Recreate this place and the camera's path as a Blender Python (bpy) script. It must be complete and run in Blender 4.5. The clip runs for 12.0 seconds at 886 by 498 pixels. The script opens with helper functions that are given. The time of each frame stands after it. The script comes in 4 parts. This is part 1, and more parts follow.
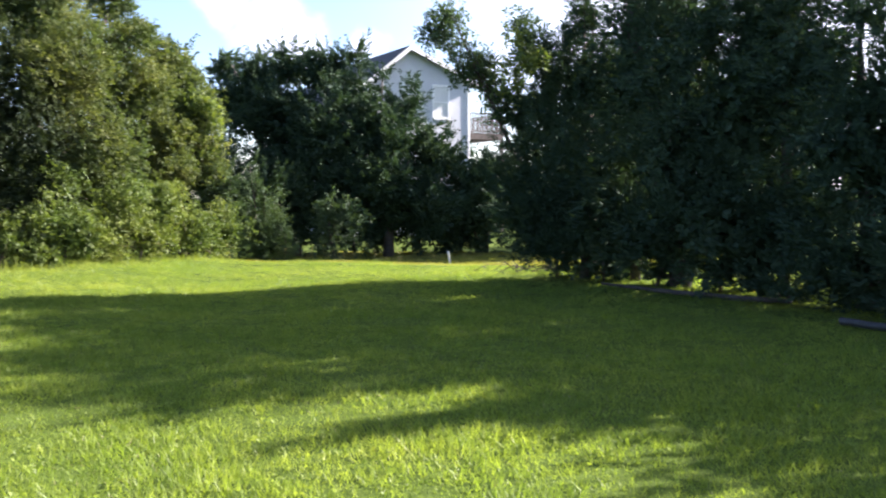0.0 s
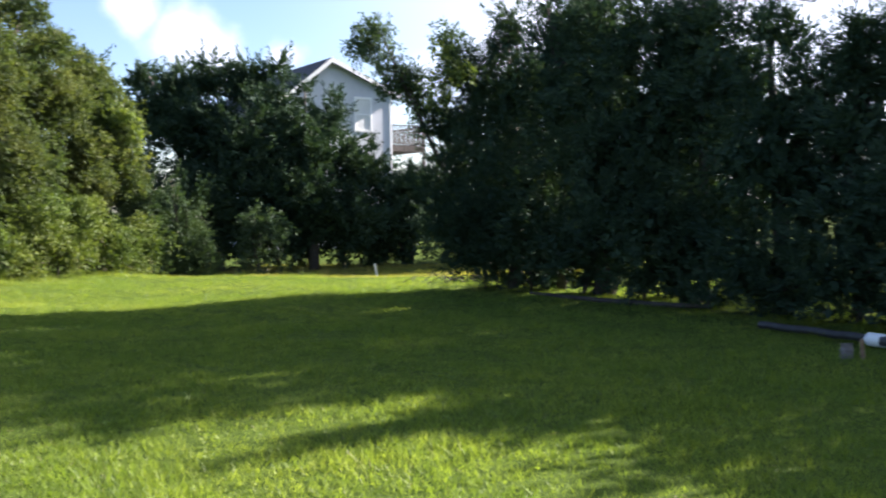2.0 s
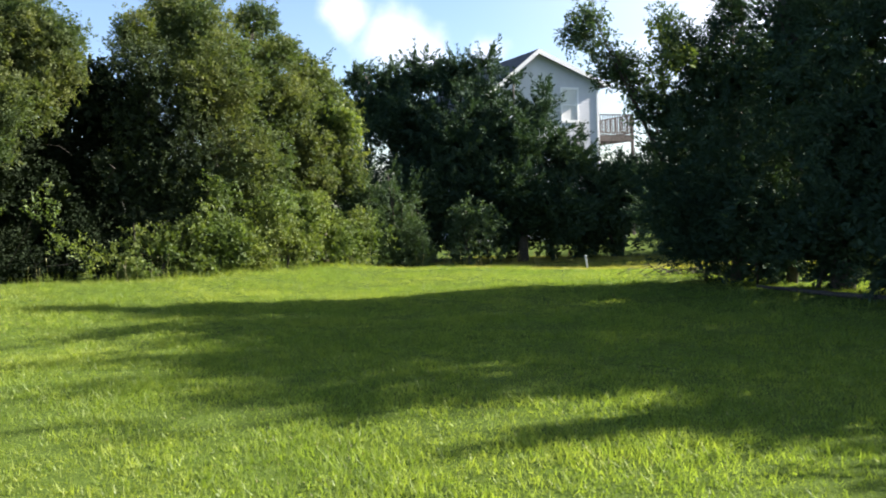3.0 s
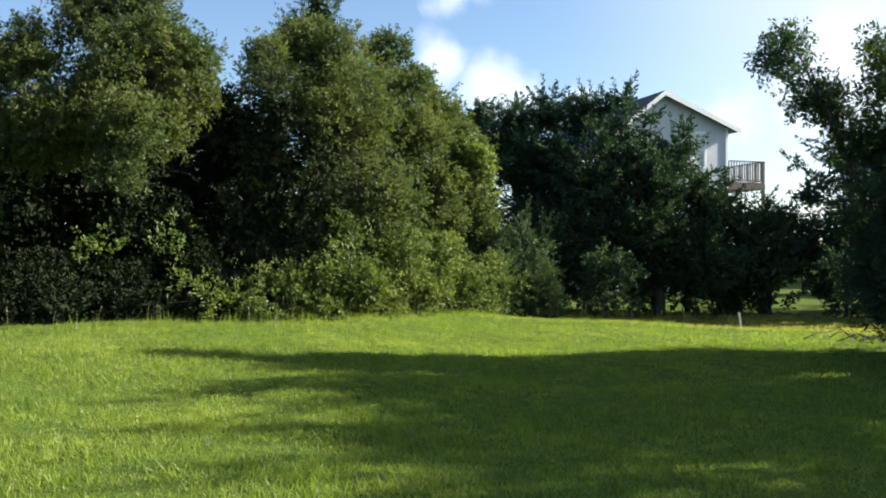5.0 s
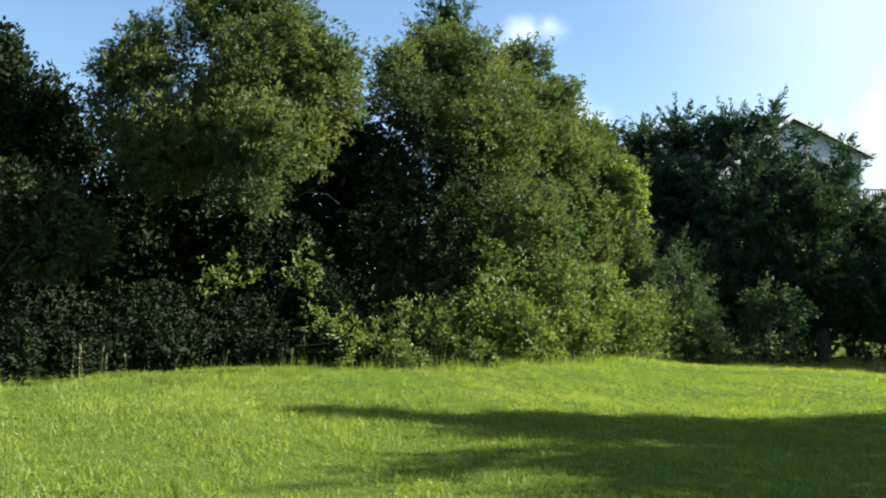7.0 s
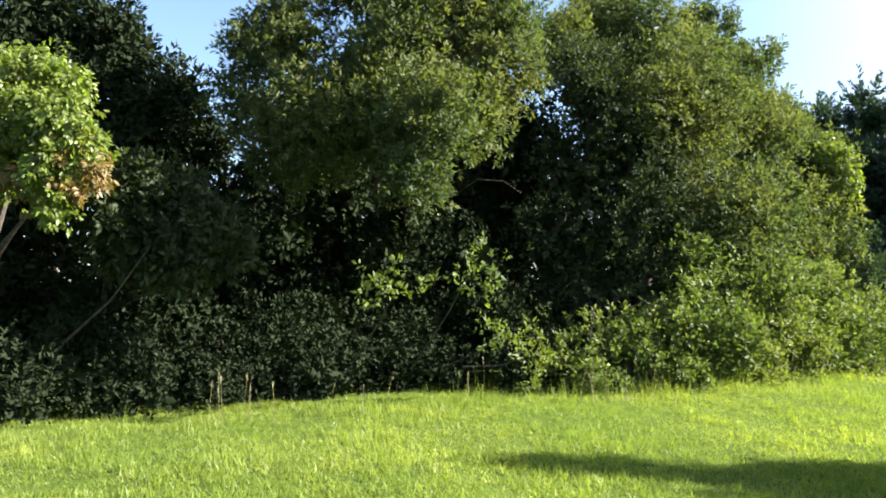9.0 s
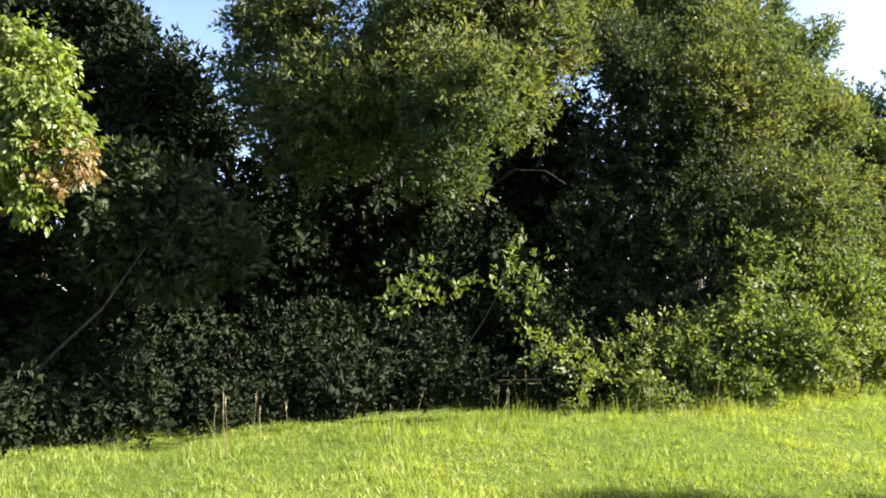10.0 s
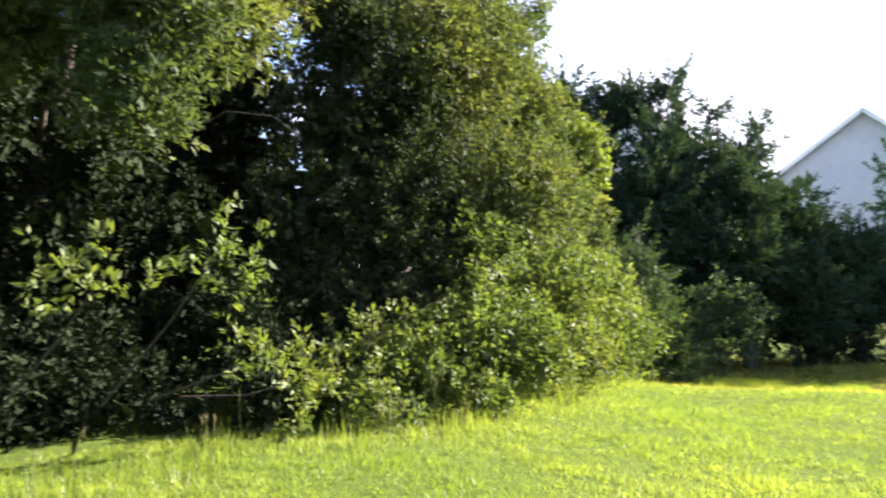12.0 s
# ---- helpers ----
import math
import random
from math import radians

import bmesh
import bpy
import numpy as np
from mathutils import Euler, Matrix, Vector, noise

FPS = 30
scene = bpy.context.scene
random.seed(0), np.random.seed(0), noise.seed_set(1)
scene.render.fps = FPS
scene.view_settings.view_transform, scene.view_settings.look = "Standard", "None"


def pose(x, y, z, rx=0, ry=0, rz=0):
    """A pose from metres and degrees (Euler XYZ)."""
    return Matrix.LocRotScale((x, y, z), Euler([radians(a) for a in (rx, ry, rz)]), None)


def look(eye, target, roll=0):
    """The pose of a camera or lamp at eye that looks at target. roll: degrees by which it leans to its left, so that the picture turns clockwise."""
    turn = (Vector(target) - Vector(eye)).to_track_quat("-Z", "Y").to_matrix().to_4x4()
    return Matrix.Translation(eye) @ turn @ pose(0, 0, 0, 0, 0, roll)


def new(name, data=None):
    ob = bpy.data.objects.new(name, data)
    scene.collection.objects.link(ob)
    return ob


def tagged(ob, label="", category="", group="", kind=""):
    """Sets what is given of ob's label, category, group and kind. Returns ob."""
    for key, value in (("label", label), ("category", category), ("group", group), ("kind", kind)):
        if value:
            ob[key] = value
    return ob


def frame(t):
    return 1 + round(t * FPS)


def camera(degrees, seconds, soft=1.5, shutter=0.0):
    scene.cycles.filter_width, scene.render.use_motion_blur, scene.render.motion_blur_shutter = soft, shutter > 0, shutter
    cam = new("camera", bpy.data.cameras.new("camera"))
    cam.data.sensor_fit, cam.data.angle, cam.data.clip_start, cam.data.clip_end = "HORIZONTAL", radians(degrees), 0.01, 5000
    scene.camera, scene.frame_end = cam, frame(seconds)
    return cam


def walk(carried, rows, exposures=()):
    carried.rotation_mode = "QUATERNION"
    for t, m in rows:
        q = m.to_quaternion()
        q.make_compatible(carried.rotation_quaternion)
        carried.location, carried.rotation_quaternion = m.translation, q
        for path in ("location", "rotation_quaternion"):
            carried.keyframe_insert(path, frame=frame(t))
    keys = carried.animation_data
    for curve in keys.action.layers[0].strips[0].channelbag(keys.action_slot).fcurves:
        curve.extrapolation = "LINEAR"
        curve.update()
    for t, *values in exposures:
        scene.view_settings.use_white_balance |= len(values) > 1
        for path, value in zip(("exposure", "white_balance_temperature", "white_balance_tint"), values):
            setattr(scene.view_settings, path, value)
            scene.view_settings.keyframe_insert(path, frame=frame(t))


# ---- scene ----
cam = camera(54.5, 12.0, 1.9, 0.2)
METRES, EYE, TILT, LEAN, TURN = 11.1, 1.5, 0.0, 0.0, 17.5
ROWS = [
    (0.0, 0.0, 0.0, 0.0, -0.03, -3.54, 0.5),
    (0.5, -0.0042, -0.0029, -0.0003, -8.98, -4.44, 1.15),
    (1.0, -0.0052, -0.0065, 0.0003, -14.63, -4.42, 1.02),
    (1.5, -0.0079, -0.0086, 0.0015, -13.73, -3.54, 0.82),
    (2.0, -0.0141, -0.0077, 0.001, -5.34, -2.84, 0.99),
    (2.5, -0.0242, -0.0076, 0.001, 4.32, -2.84, 1.33),
    (3.0, -0.0316, 0.0004, -0.0005, 8.08, -3.02, 1.82),
    (3.5, -0.0466, 0.0268, 0.0015, 11.13, -1.87, 1.16),
    (5.5, -0.1958, 0.1799, -0.0025, 14.01, 1.18, -0.42),
    (6.0, -0.2378, 0.2183, -0.001, 12.99, 2.67, -1.53),
    (6.5, -0.2889, 0.2582, -0.0013, 15.19, 3.74, -0.07),
    (7.0, -0.336, 0.2989, -0.0057, 18.7, 2.54, -0.19),
    (7.5, -0.3798, 0.3377, -0.005, 21.89, 2.24, 0.47),
    (9.5, -0.5237, 0.4982, -0.004, 26.47, 3.26, 0.95),
    (10.0, -0.5545, 0.5396, -0.0031, 26.78, 3.39, 1.29),
    (10.5, -0.5904, 0.5849, -0.0026, 25.87, 2.91, 1.09),
    (11.0, -0.6248, 0.6303, -0.0005, 22.15, 2.36, 0.33),
    (11.5, -0.6564, 0.6664, 0.002, 15.48, 2.84, 0.34),
    (12.0, -0.6792, 0.7017, 0.002, 2.07, 2.05, 0.03),
]
walk(cam, [(t, pose(0, 0, EYE, TILT, LEAN, TURN) @ pose(METRES * x, METRES * y, METRES * z, 90 + pitch, roll, yaw)) for t, x, y, z, yaw, pitch, roll in ROWS],
     [(0.0, 2.75, 6100, 24), (1.2, 2.95, 5950, 25), (1.9, 2.45, 6050, 21), (2.5, 2.3, 6200, 16), (3.5, 2.3, 6200, 15), (5.5, 1.95, 6200, 8), (6.5, 1.9, 6100, 6), (7.5, 2.5, 6150, 8),
      (9.5, 2.8, 6350, 18), (11.0, 2.95, 6450, 28), (12.0, 3.0, 6350, 26)])

# ---- light ----
SUN_AZ, SUN_EL = 48.0, 27.2
SUN = Vector((math.sin(radians(SUN_AZ)) * math.cos(radians(SUN_EL)), math.cos(radians(SUN_AZ)) * math.cos(radians(SUN_EL)), math.sin(radians(SUN_EL))))
lamp = new("sun", bpy.data.lights.new("sun", "SUN"))
lamp.data.energy, lamp.data.angle, lamp.data.color = 5.0, radians(0.55), (1.0, 0.9, 0.75)
lamp.matrix_world = look(SUN * 60, (0, 0, 0))
scene.view_settings.exposure = 1.75


def make_world():
    world = bpy.data.worlds.new("sky")
    scene.world = world
    world.use_nodes = True
    nt = world.node_tree
    nt.nodes.clear()
    N, K = nt.nodes.new, nt.links.new
    sky = N("ShaderNodeTexSky")
    sky.sky_type, sky.sun_disc = "NISHITA", False
    sky.sun_elevation, sky.sun_rotation = radians(SUN_EL), radians(SUN_AZ)
    sky.air_density, sky.dust_density, sky.ozone_density = 1.0, 0.9, 2.4
    tc = N("ShaderNodeTexCoord")
    noise_a = N("ShaderNodeTexNoise")
    noise_a.inputs["Scale"].default_value, noise_a.inputs["Detail"].default_value = 9.0, 7.0
    K(tc.outputs["Generated"], noise_a.inputs["Vector"])
    total = None
    for azimuth, elevation, size in CLOUDS:
        a, e = radians(azimuth), radians(elevation)
        d = N("ShaderNodeVectorMath")
        d.operation = "DISTANCE"
        d.inputs[1].default_value = (math.sin(a) * math.cos(e), math.cos(a) * math.cos(e), math.sin(e))
        K(tc.outputs["Generated"], d.inputs[0])
        m = N("ShaderNodeMath")
        m.operation = "DIVIDE"
        K(d.outputs["Value"], m.inputs[0])
        m.inputs[1].default_value = size
        s = N("ShaderNodeMath")
        s.operation = "SUBTRACT"
        s.use_clamp = True
        s.inputs[0].default_value = 1.0
        K(m.outputs[0], s.inputs[1])
        if total is None:
            total = s
        else:
            x = N("ShaderNodeMath")
            x.operation = "MAXIMUM"
            K(total.outputs[0], x.inputs[0])
            K(s.outputs[0], x.inputs[1])
            total = x
    nz = N("ShaderNodeMath")
    nz.operation = "MULTIPLY_ADD"
    K(noise_a.outputs["Fac"], nz.inputs[0])
    nz.inputs[1].default_value, nz.inputs[2].default_value = 2.2, -1.1
    add = N("ShaderNodeMath")
    add.operation = "MULTIPLY_ADD"
    K(nz.outputs[0], add.inputs[0])
    add.inputs[1].default_value = 1.0
    K(total.outputs[0], add.inputs[2])
    ramp = N("ShaderNodeMapRange")
    ramp.interpolation_type = "SMOOTHSTEP"
    K(add.outputs[0], ramp.inputs["Value"])
    ramp.inputs["From Min"].default_value, ramp.inputs["From Max"].default_value = 0.3, 1.0
    ramp.inputs["To Max"].default_value = 0.6
    gate = N("ShaderNodeMath")
    gate.operation = "GREATER_THAN"
    K(total.outputs[0], gate.inputs[0])
    gate.inputs[1].default_value = 0.001
    both = N("ShaderNodeMath")
    both.operation = "MULTIPLY"
    K(ramp.outputs[0], both.inputs[0])
    K(gate.outputs[0], both.inputs[1])
    mix = N("ShaderNodeMix")
    mix.data_type = "RGBA"
    K(both.outputs[0], mix.inputs["Factor"])
    K(sky.outputs["Color"], mix.inputs["A"])
    mix.inputs["B"].default_value = (7.5, 7.6, 7.8, 1)
    # pale haze that spreads round the sun
    away = N("ShaderNodeVectorMath")
    away.operation = "DISTANCE"
    away.inputs[1].default_value = SUN
    K(tc.outputs["Generated"], away.inputs[0])
    haze = N("ShaderNodeMapRange")
    haze.interpolation_type = "SMOOTHSTEP"
    K(away.outputs["Value"], haze.inputs["Value"])
    for key, v in (("From Min", 1.14), ("From Max", 0.84), ("To Min", 0.0), ("To Max", 0.7)):
        haze.inputs[key].default_value = v
    veil = N("ShaderNodeMix")
    veil.data_type = "RGBA"
    K(haze.outputs[0], veil.inputs["Factor"])
    K(mix.outputs["Result"], veil.inputs["A"])
    veil.inputs["B"].default_value = (5.2, 5.5, 5.9, 1)
    bg = N("ShaderNodeBackground")
    bg.inputs["Strength"].default_value = 0.05
    K(veil.outputs["Result"], bg.inputs["Color"])
    out = N("ShaderNodeOutputWorld")
    K(bg.outputs[0], out.inputs["Surface"])


CLOUDS = [(-30.5, 16.8, 0.05), (-29.2, 17.0, 0.05), (-28.4, 10.5, 0.07), (-26.5, 9.5, 0.06), (-22.5, 9.5, 0.04), (-31.5, 12.5, 0.05), (-14, 8.5, 0.08), (-5, 10, 0.14), (6, 10, 0.2)]
make_world()

# ---- materials ----


def material(name):
    m = bpy.data.materials.new(name)
    m.use_nodes = True
    m.node_tree.nodes.clear()
    return m, m.node_tree.nodes.new, m.node_tree.links.new


def blend(N, K, kind, fac, a, b):
    mx = N("ShaderNodeMix")
    mx.data_type, mx.blend_type = "RGBA", kind
    for key, v in (("Factor", fac), ("A", a), ("B", b)):
        sock = mx.inputs[key]
        if hasattr(v, "is_linked"):
            K(v, sock)
        else:
            sock.default_value = v if isinstance(v, (int, float)) else (*v, 1)
    return mx.outputs["Result"]


def coords(N, K, scale):
    tc = N("ShaderNodeNewGeometry")
    nz = N("ShaderNodeTexNoise")
    nz.inputs["Scale"].default_value, nz.inputs["Detail"].default_value = scale, 3
    K(tc.outputs["Position"], nz.inputs["Vector"])
    return nz.outputs["Fac"], tc


def spread(N, K, value, lo, hi):
    r = N("ShaderNodeMapRange")
    K(value, r.inputs["Value"])
    r.inputs["From Min"].default_value, r.inputs["From Max"].default_value = lo, hi
    return r.outputs["Result"]


def leaf_material(name, dark, mid, light, thin=0.35, gloss=0.03, rough=0.5, patch=0.9):
    m, N, K = material(name)
    big, geo = coords(N, K, patch)
    fine, _ = coords(N, K, 6.0)
    c = blend(N, K, "MIX", spread(N, K, big, 0.35, 0.65), mid, light)
    c = blend(N, K, "MIX", spread(N, K, fine, 0.4, 0.75), c, dark)
    c = blend(N, K, "MIX", geo.outputs["Random Per Island"], c, blend(N, K, "MIX", 0.6, c, dark))
    d, t, g = N("ShaderNodeBsdfDiffuse"), N("ShaderNodeBsdfTranslucent"), N("ShaderNodeBsdfGlossy")
    K(c, d.inputs["Color"])
    K(blend(N, K, "MULTIPLY", 1.0, c, (1.5, 1.6, 0.6)), t.inputs["Color"])
    g.inputs["Roughness"].default_value = rough
    g.inputs["Color"].default_value = (0.8, 0.85, 0.9, 1)
    a, b = N("ShaderNodeMixShader"), N("ShaderNodeMixShader")
    a.inputs[0].default_value = thin
    K(d.outputs[0], a.inputs[1])
    K(t.outputs[0], a.inputs[2])
    b.inputs[0].default_value = gloss
    K(a.outputs[0], b.inputs[1])
    K(g.outputs[0], b.inputs[2])
    o = N("ShaderNodeOutputMaterial")
    K(b.outputs[0], o.inputs["Surface"])
    return m


def solid(name, a, b, scale=8.0, rough=0.8, bump=0.0, metal=0.0, spec=0.4):
    m, N, K = material(name)
    fac, geo = coords(N, K, scale)
    slow, _ = coords(N, K, scale * 0.15)
    p = N("ShaderNodeBsdfPrincipled")
    c = blend(N, K, "MIX", spread(N, K, fac, 0.3, 0.7), a, b)
    c = blend(N, K, "MULTIPLY", spread(N, K, slow, 0.35, 0.8), c, (0.8, 0.8, 0.78))
    K(c, p.inputs["Base Color"])
    p.inputs["Roughness"].default_value, p.inputs["Metallic"].default_value = rough, metal
    p.inputs["Specular IOR Level"].default_value = spec
    if bump:
        bn = N("ShaderNodeBump")
        bn.inputs["Strength"].default_value, bn.inputs["Distance"].default_value = bump, 0.01
        K(fac, bn.inputs["Height"])
        K(bn.outputs[0], p.inputs["Normal"])
    o = N("ShaderNodeOutputMaterial")
    K(p.outputs[0], o.inputs["Surface"])
    return m


OAK = leaf_material("oak_leaf", (0.028, 0.046, 0.018), (0.07, 0.102, 0.042), (0.155, 0.168, 0.056), 0.36, 0.01, 0.6)
# Near-black leaf: the deep shade inside the hedge is put into its colour.
OAK_SHADED = leaf_material("shaded_leaf", (0.009, 0.014, 0.007), (0.016, 0.026, 0.012), (0.026, 0.038, 0.018), 0.08, 0.003, 0.7)
# Dimmer leaf, also used to colour in the mixed tree's shaded left side.
DULL_LEAF = leaf_material("dull_leaf", (0.02, 0.03, 0.017), (0.04, 0.058, 0.03), (0.066, 0.086, 0.036), 0.2, 0.006, 0.65)
SHRUB = leaf_material("shrub_leaf", (0.04, 0.066, 0.02), (0.1, 0.145, 0.04), (0.17, 0.2, 0.05), 0.35, 0.015, 0.55)
CEDAR = leaf_material("cedar_leaf", (0.018, 0.036, 0.022), (0.035, 0.064, 0.04), (0.06, 0.096, 0.05), 0.15, 0.012, 0.6)
CEDAR_PALE = leaf_material("young_cedar_leaf", (0.028, 0.05, 0.028), (0.055, 0.09, 0.045), (0.085, 0.125, 0.052), 0.25, 0.015, 0.6)
VINE = leaf_material("vine_leaf", (0.06, 0.09, 0.015), (0.12, 0.18, 0.025), (0.19, 0.235, 0.035), 0.45, 0.03, patch=2.5)
VINE_RED = leaf_material("red_vine_leaf", (0.10, 0.09, 0.025), (0.17, 0.10, 0.035), (0.19, 0.16, 0.04), 0.4, 0.03)
GRASS = leaf_material("grass_blade", (0.085, 0.135, 0.028), (0.17, 0.235, 0.042), (0.265, 0.31, 0.06), 0.45, 0.012, 0.45, patch=0.55)
DRY_GRASS = leaf_material("dry_grass", (0.12, 0.12, 0.05), (0.22, 0.20, 0.09), (0.28, 0.25, 0.12), 0.35, 0.03, 0.5)
SOIL = solid("lawn_soil", (0.03, 0.052, 0.01), (0.082, 0.12, 0.022), 45, 1.0, 0.9, spec=0.03)
BARK = solid("bark", (0.03, 0.026, 0.022), (0.085, 0.072, 0.06), 25, 0.9, 0.8)
SIDING = solid("pale_grey_siding", (0.46, 0.49, 0.54), (0.5, 0.53, 0.58), 3, 0.6)
WHITE = solid("white_paint", (0.74, 0.76, 0.78), (0.80, 0.81, 0.82), 6, 0.5)
SHINGLE = solid("dark_shingle", (0.03, 0.033, 0.045), (0.07, 0.075, 0.09), 14, 0.9, 0.5)
DECKWOOD = solid("weathered_deck_wood", (0.07, 0.06, 0.055), (0.13, 0.11, 0.10), 12, 0.85, 0.4)
PVC = solid("white_pvc", (0.75, 0.75, 0.74), (0.82, 0.82, 0.8), 10, 0.35)
BLACKPIPE = solid("black_pipe_plastic", (0.022, 0.022, 0.025), (0.04, 0.042, 0.045), 10, 0.45)
CUTWOOD = solid("cut_wood", (0.17, 0.10, 0.06), (0.28, 0.19, 0.12), 30, 0.9, 0.6)
GREYWOOD = solid("grey_wood", (0.13, 0.11, 0.10), (0.24, 0.21, 0.19), 20, 0.9, 0.5)
GLASS = solid("dark_window_glass", (0.05, 0.06, 0.07), (0.07, 0.08, 0.09), 1, 0.06)
BLIND = solid("window_blind", (0.6, 0.62, 0.62), (0.66, 0.68, 0.68), 4, 0.7)

# ---- builders ----
RNG = np.random.default_rng(7)


def part(name, bm, mat, parent=None, label="", smooth=False):
    mesh = bpy.data.meshes.new(name)
    bm.to_mesh(mesh)
    bm.free()
    mesh.materials.append(mat)
    if smooth:
        mesh.shade_smooth()
    ob = new(name, mesh)
    ob.parent = parent
    return tagged(ob, label)


def thing(name, label, category, at=(0, 0, 0), group=""):
    ob = new(name)
    ob.empty_display_size = 0.2
    ob.location = at
    return tagged(ob, label, category, group)


def raw_mesh(name, verts, tris, mat, parent=None):
    mesh = bpy.data.meshes.new(name)
    n, f = len(verts), len(tris)
    mesh.vertices.add(n)
    mesh.vertices.foreach_set("co", np.ascontiguousarray(verts, dtype=np.float32).ravel())
    mesh.loops.add(3 * f)
    mesh.loops.foreach_set("vertex_index", np.ascontiguousarray(tris, dtype=np.int32).ravel())
    mesh.polygons.add(f)
    mesh.polygons.foreach_set("loop_start", np.arange(0, 3 * f, 3, dtype=np.int32))
    mesh.update(calc_edges=True)
    mesh.materials.append(mat)
    ob = new(name, mesh)
    ob.parent = parent
    return ob


def box_into(bm, sx, sy, sz, m, bevel=0.0):
    got = bmesh.ops.create_cube(bm, size=1.0, matrix=m @ Matrix.Diagonal((sx, sy, sz, 1)))
    if bevel:
        edges = list({e for v in got["verts"] for e in v.link_edges})
        bmesh.ops.bevel(bm, geom=edges, offset=bevel, segments=1, affect="EDGES")


def box(name, sx, sy, sz, m, mat, parent, bevel=0.004, label=""):
    bm = bmesh.new()
    box_into(bm, sx, sy, sz, m, bevel)
    return part(name, bm, mat, parent, label)


def tube(points, radii, sides=7):
    """A bent tapered tube as a bmesh."""
    bm = bmesh.new()
    rings = []
    pts = [Vector(p) for p in points]
    for i, p in enumerate(pts):
        d = (pts[min(i + 1, len(pts) - 1)] - pts[max(i - 1, 0)]).normalized()
        q = d.to_track_quat("Z", "Y")
        rings.append([bm.verts.new(p + q @ Vector((math.cos(a) * radii[i], math.sin(a) * radii[i], 0))) for a in [math.tau * k / sides for k in range(sides)]])
    for a, b in zip(rings, rings[1:]):
        for k in range(sides):
            bm.faces.new((a[k], a[(k + 1) % sides], b[(k + 1) % sides], b[k]))
    bm.faces.new(rings[-1])
    bm.faces.new(rings[0][::-1])
    return bm


def unit(v):
    return v / np.maximum(np.linalg.norm(v, axis=1, keepdims=True), 1e-6)


def ground_z(x, y):
    x, y = np.asarray(x, float), np.asarray(y, float)
    s = np.clip((-8.3 - x - 0.10 * (y - 9)) / 4.2, 0, 1)
    rise = 0.26 * s * s * (3 - 2 * s)
    fade = np.clip((22.0 - y) / 6.0, 0, 1)
    rise = rise * fade
    crest = 17.3 + 0.05 * (x + 6)
    q = np.clip((y - crest) / 4.5, 0, 1)
    fall = -0.36 * q * q * (3 - 2 * q)
    bumps = 0.018 * np.sin(x * 1.3 + 0.7 * y) + 0.014 * np.sin(y * 1.9 - 0.6 * x) + 0.006 * np.sin(4.3 * x + 1.1) * np.sin(3.7 * y)
    near = np.exp(-((x / 40) ** 2 + (y / 40) ** 2))
    return rise + fall + bumps * near


def gz(x, y):
    return float(ground_z(x, y))


def leaves(centres, outward, per, length, width, spray, droop, rng, size=None, open_out=0.9):
    """Sprigs of folded leaves as vertices and triangles."""
    n = len(centres)
    c = np.repeat(centres, per, axis=0)
    o = np.repeat(outward, per, axis=0)
    s = np.ones(n * per) if size is None else np.repeat(size, per)
    along = rng.random((n * per, 1)) * spray
    side = rng.normal(size=(n * per, 3))
    side -= (side * o).sum(1, keepdims=True) * o
    side = unit(side)
    d = unit(o * (1.14 - 0.6 * open_out) + side * open_out + np.array([0, 0, -droop]) + rng.normal(size=c.shape) * 0.2)
    base = c + o * along * s[:, None] + side * 0.02
    w = unit(np.cross(d, unit(o + rng.normal(size=c.shape) * 0.45)))
    up = np.cross(w, d)
    L = (length * s * (0.65 + 0.6 * rng.random(n * per)))[:, None]
    W = width / length * L * 0.5
    mid = base + d * L * 0.45 + up * L * 0.08
    v = np.stack([base, mid - w * W, base + d * L, mid + w * W], axis=1).reshape(-1, 3)
    k = np.arange(n * per)[:, None] * 4
    t = np.concatenate([k + [0, 1, 2], k + [0, 2, 3]], axis=1).reshape(-1, 3)
    return v, t


def crown_points(lobes, n, rng, lump=0.3, reach=0.9, squash=1.0):
    """n places spread over a lumpy union of round masses, with their outward ways."""
    lobes = np.array(lobes, float)
    lump_c, lump_r = [], []
    for x, y, z, r in lobes:
        k = max(6, int(14 * (r / max(lump, 0.25 * r)) ** 2 * 0.22))
        d = unit(rng.normal(size=(k, 3)))
        rr = np.clip(lump * (0.6 + 0.8 * rng.random(k)), 0, r * 0.7)
        lump_c.append(np.array([x, y, z]) + d * ((r - rr * reach) * (0.72 + 0.75 * rng.random(k) ** 1.4))[:, None] * np.array([1, 1, squash]))
        lump_r.append(rr)
    lump_c, lump_r = np.concatenate(lump_c), np.concatenate(lump_r)
    wgt = lump_r ** 2
    out_p, out_o = [], []
    got = 0
    while got < n:
        i = rng.choice(len(wgt), size=int(n * 1.4) + 50, p=wgt / wgt.sum())
        d = unit(rng.normal(size=(len(i), 3)) + np.array([0, 0, 0.15]))
        p = lump_c[i] + d * (lump_r[i] * (0.44 + 0.8 * rng.random(len(i)) ** 0.65))[:, None]
        inside = np.zeros(len(i), bool)
        for x, y, z, r in lobes:
            inside |= np.linalg.norm(p - [x, y, z], axis=1) < r * 0.5
        keep = ~inside & (p[:, 2] > ground_z(p[:, 0], p[:, 1]) + 0.03)
        out_p.append(p[keep])
        out_o.append(d[keep])
        got += keep.sum()
        if keep.sum() == 0:
            break
    return np.concatenate(out_p)[:n], np.concatenate(out_o)[:n]


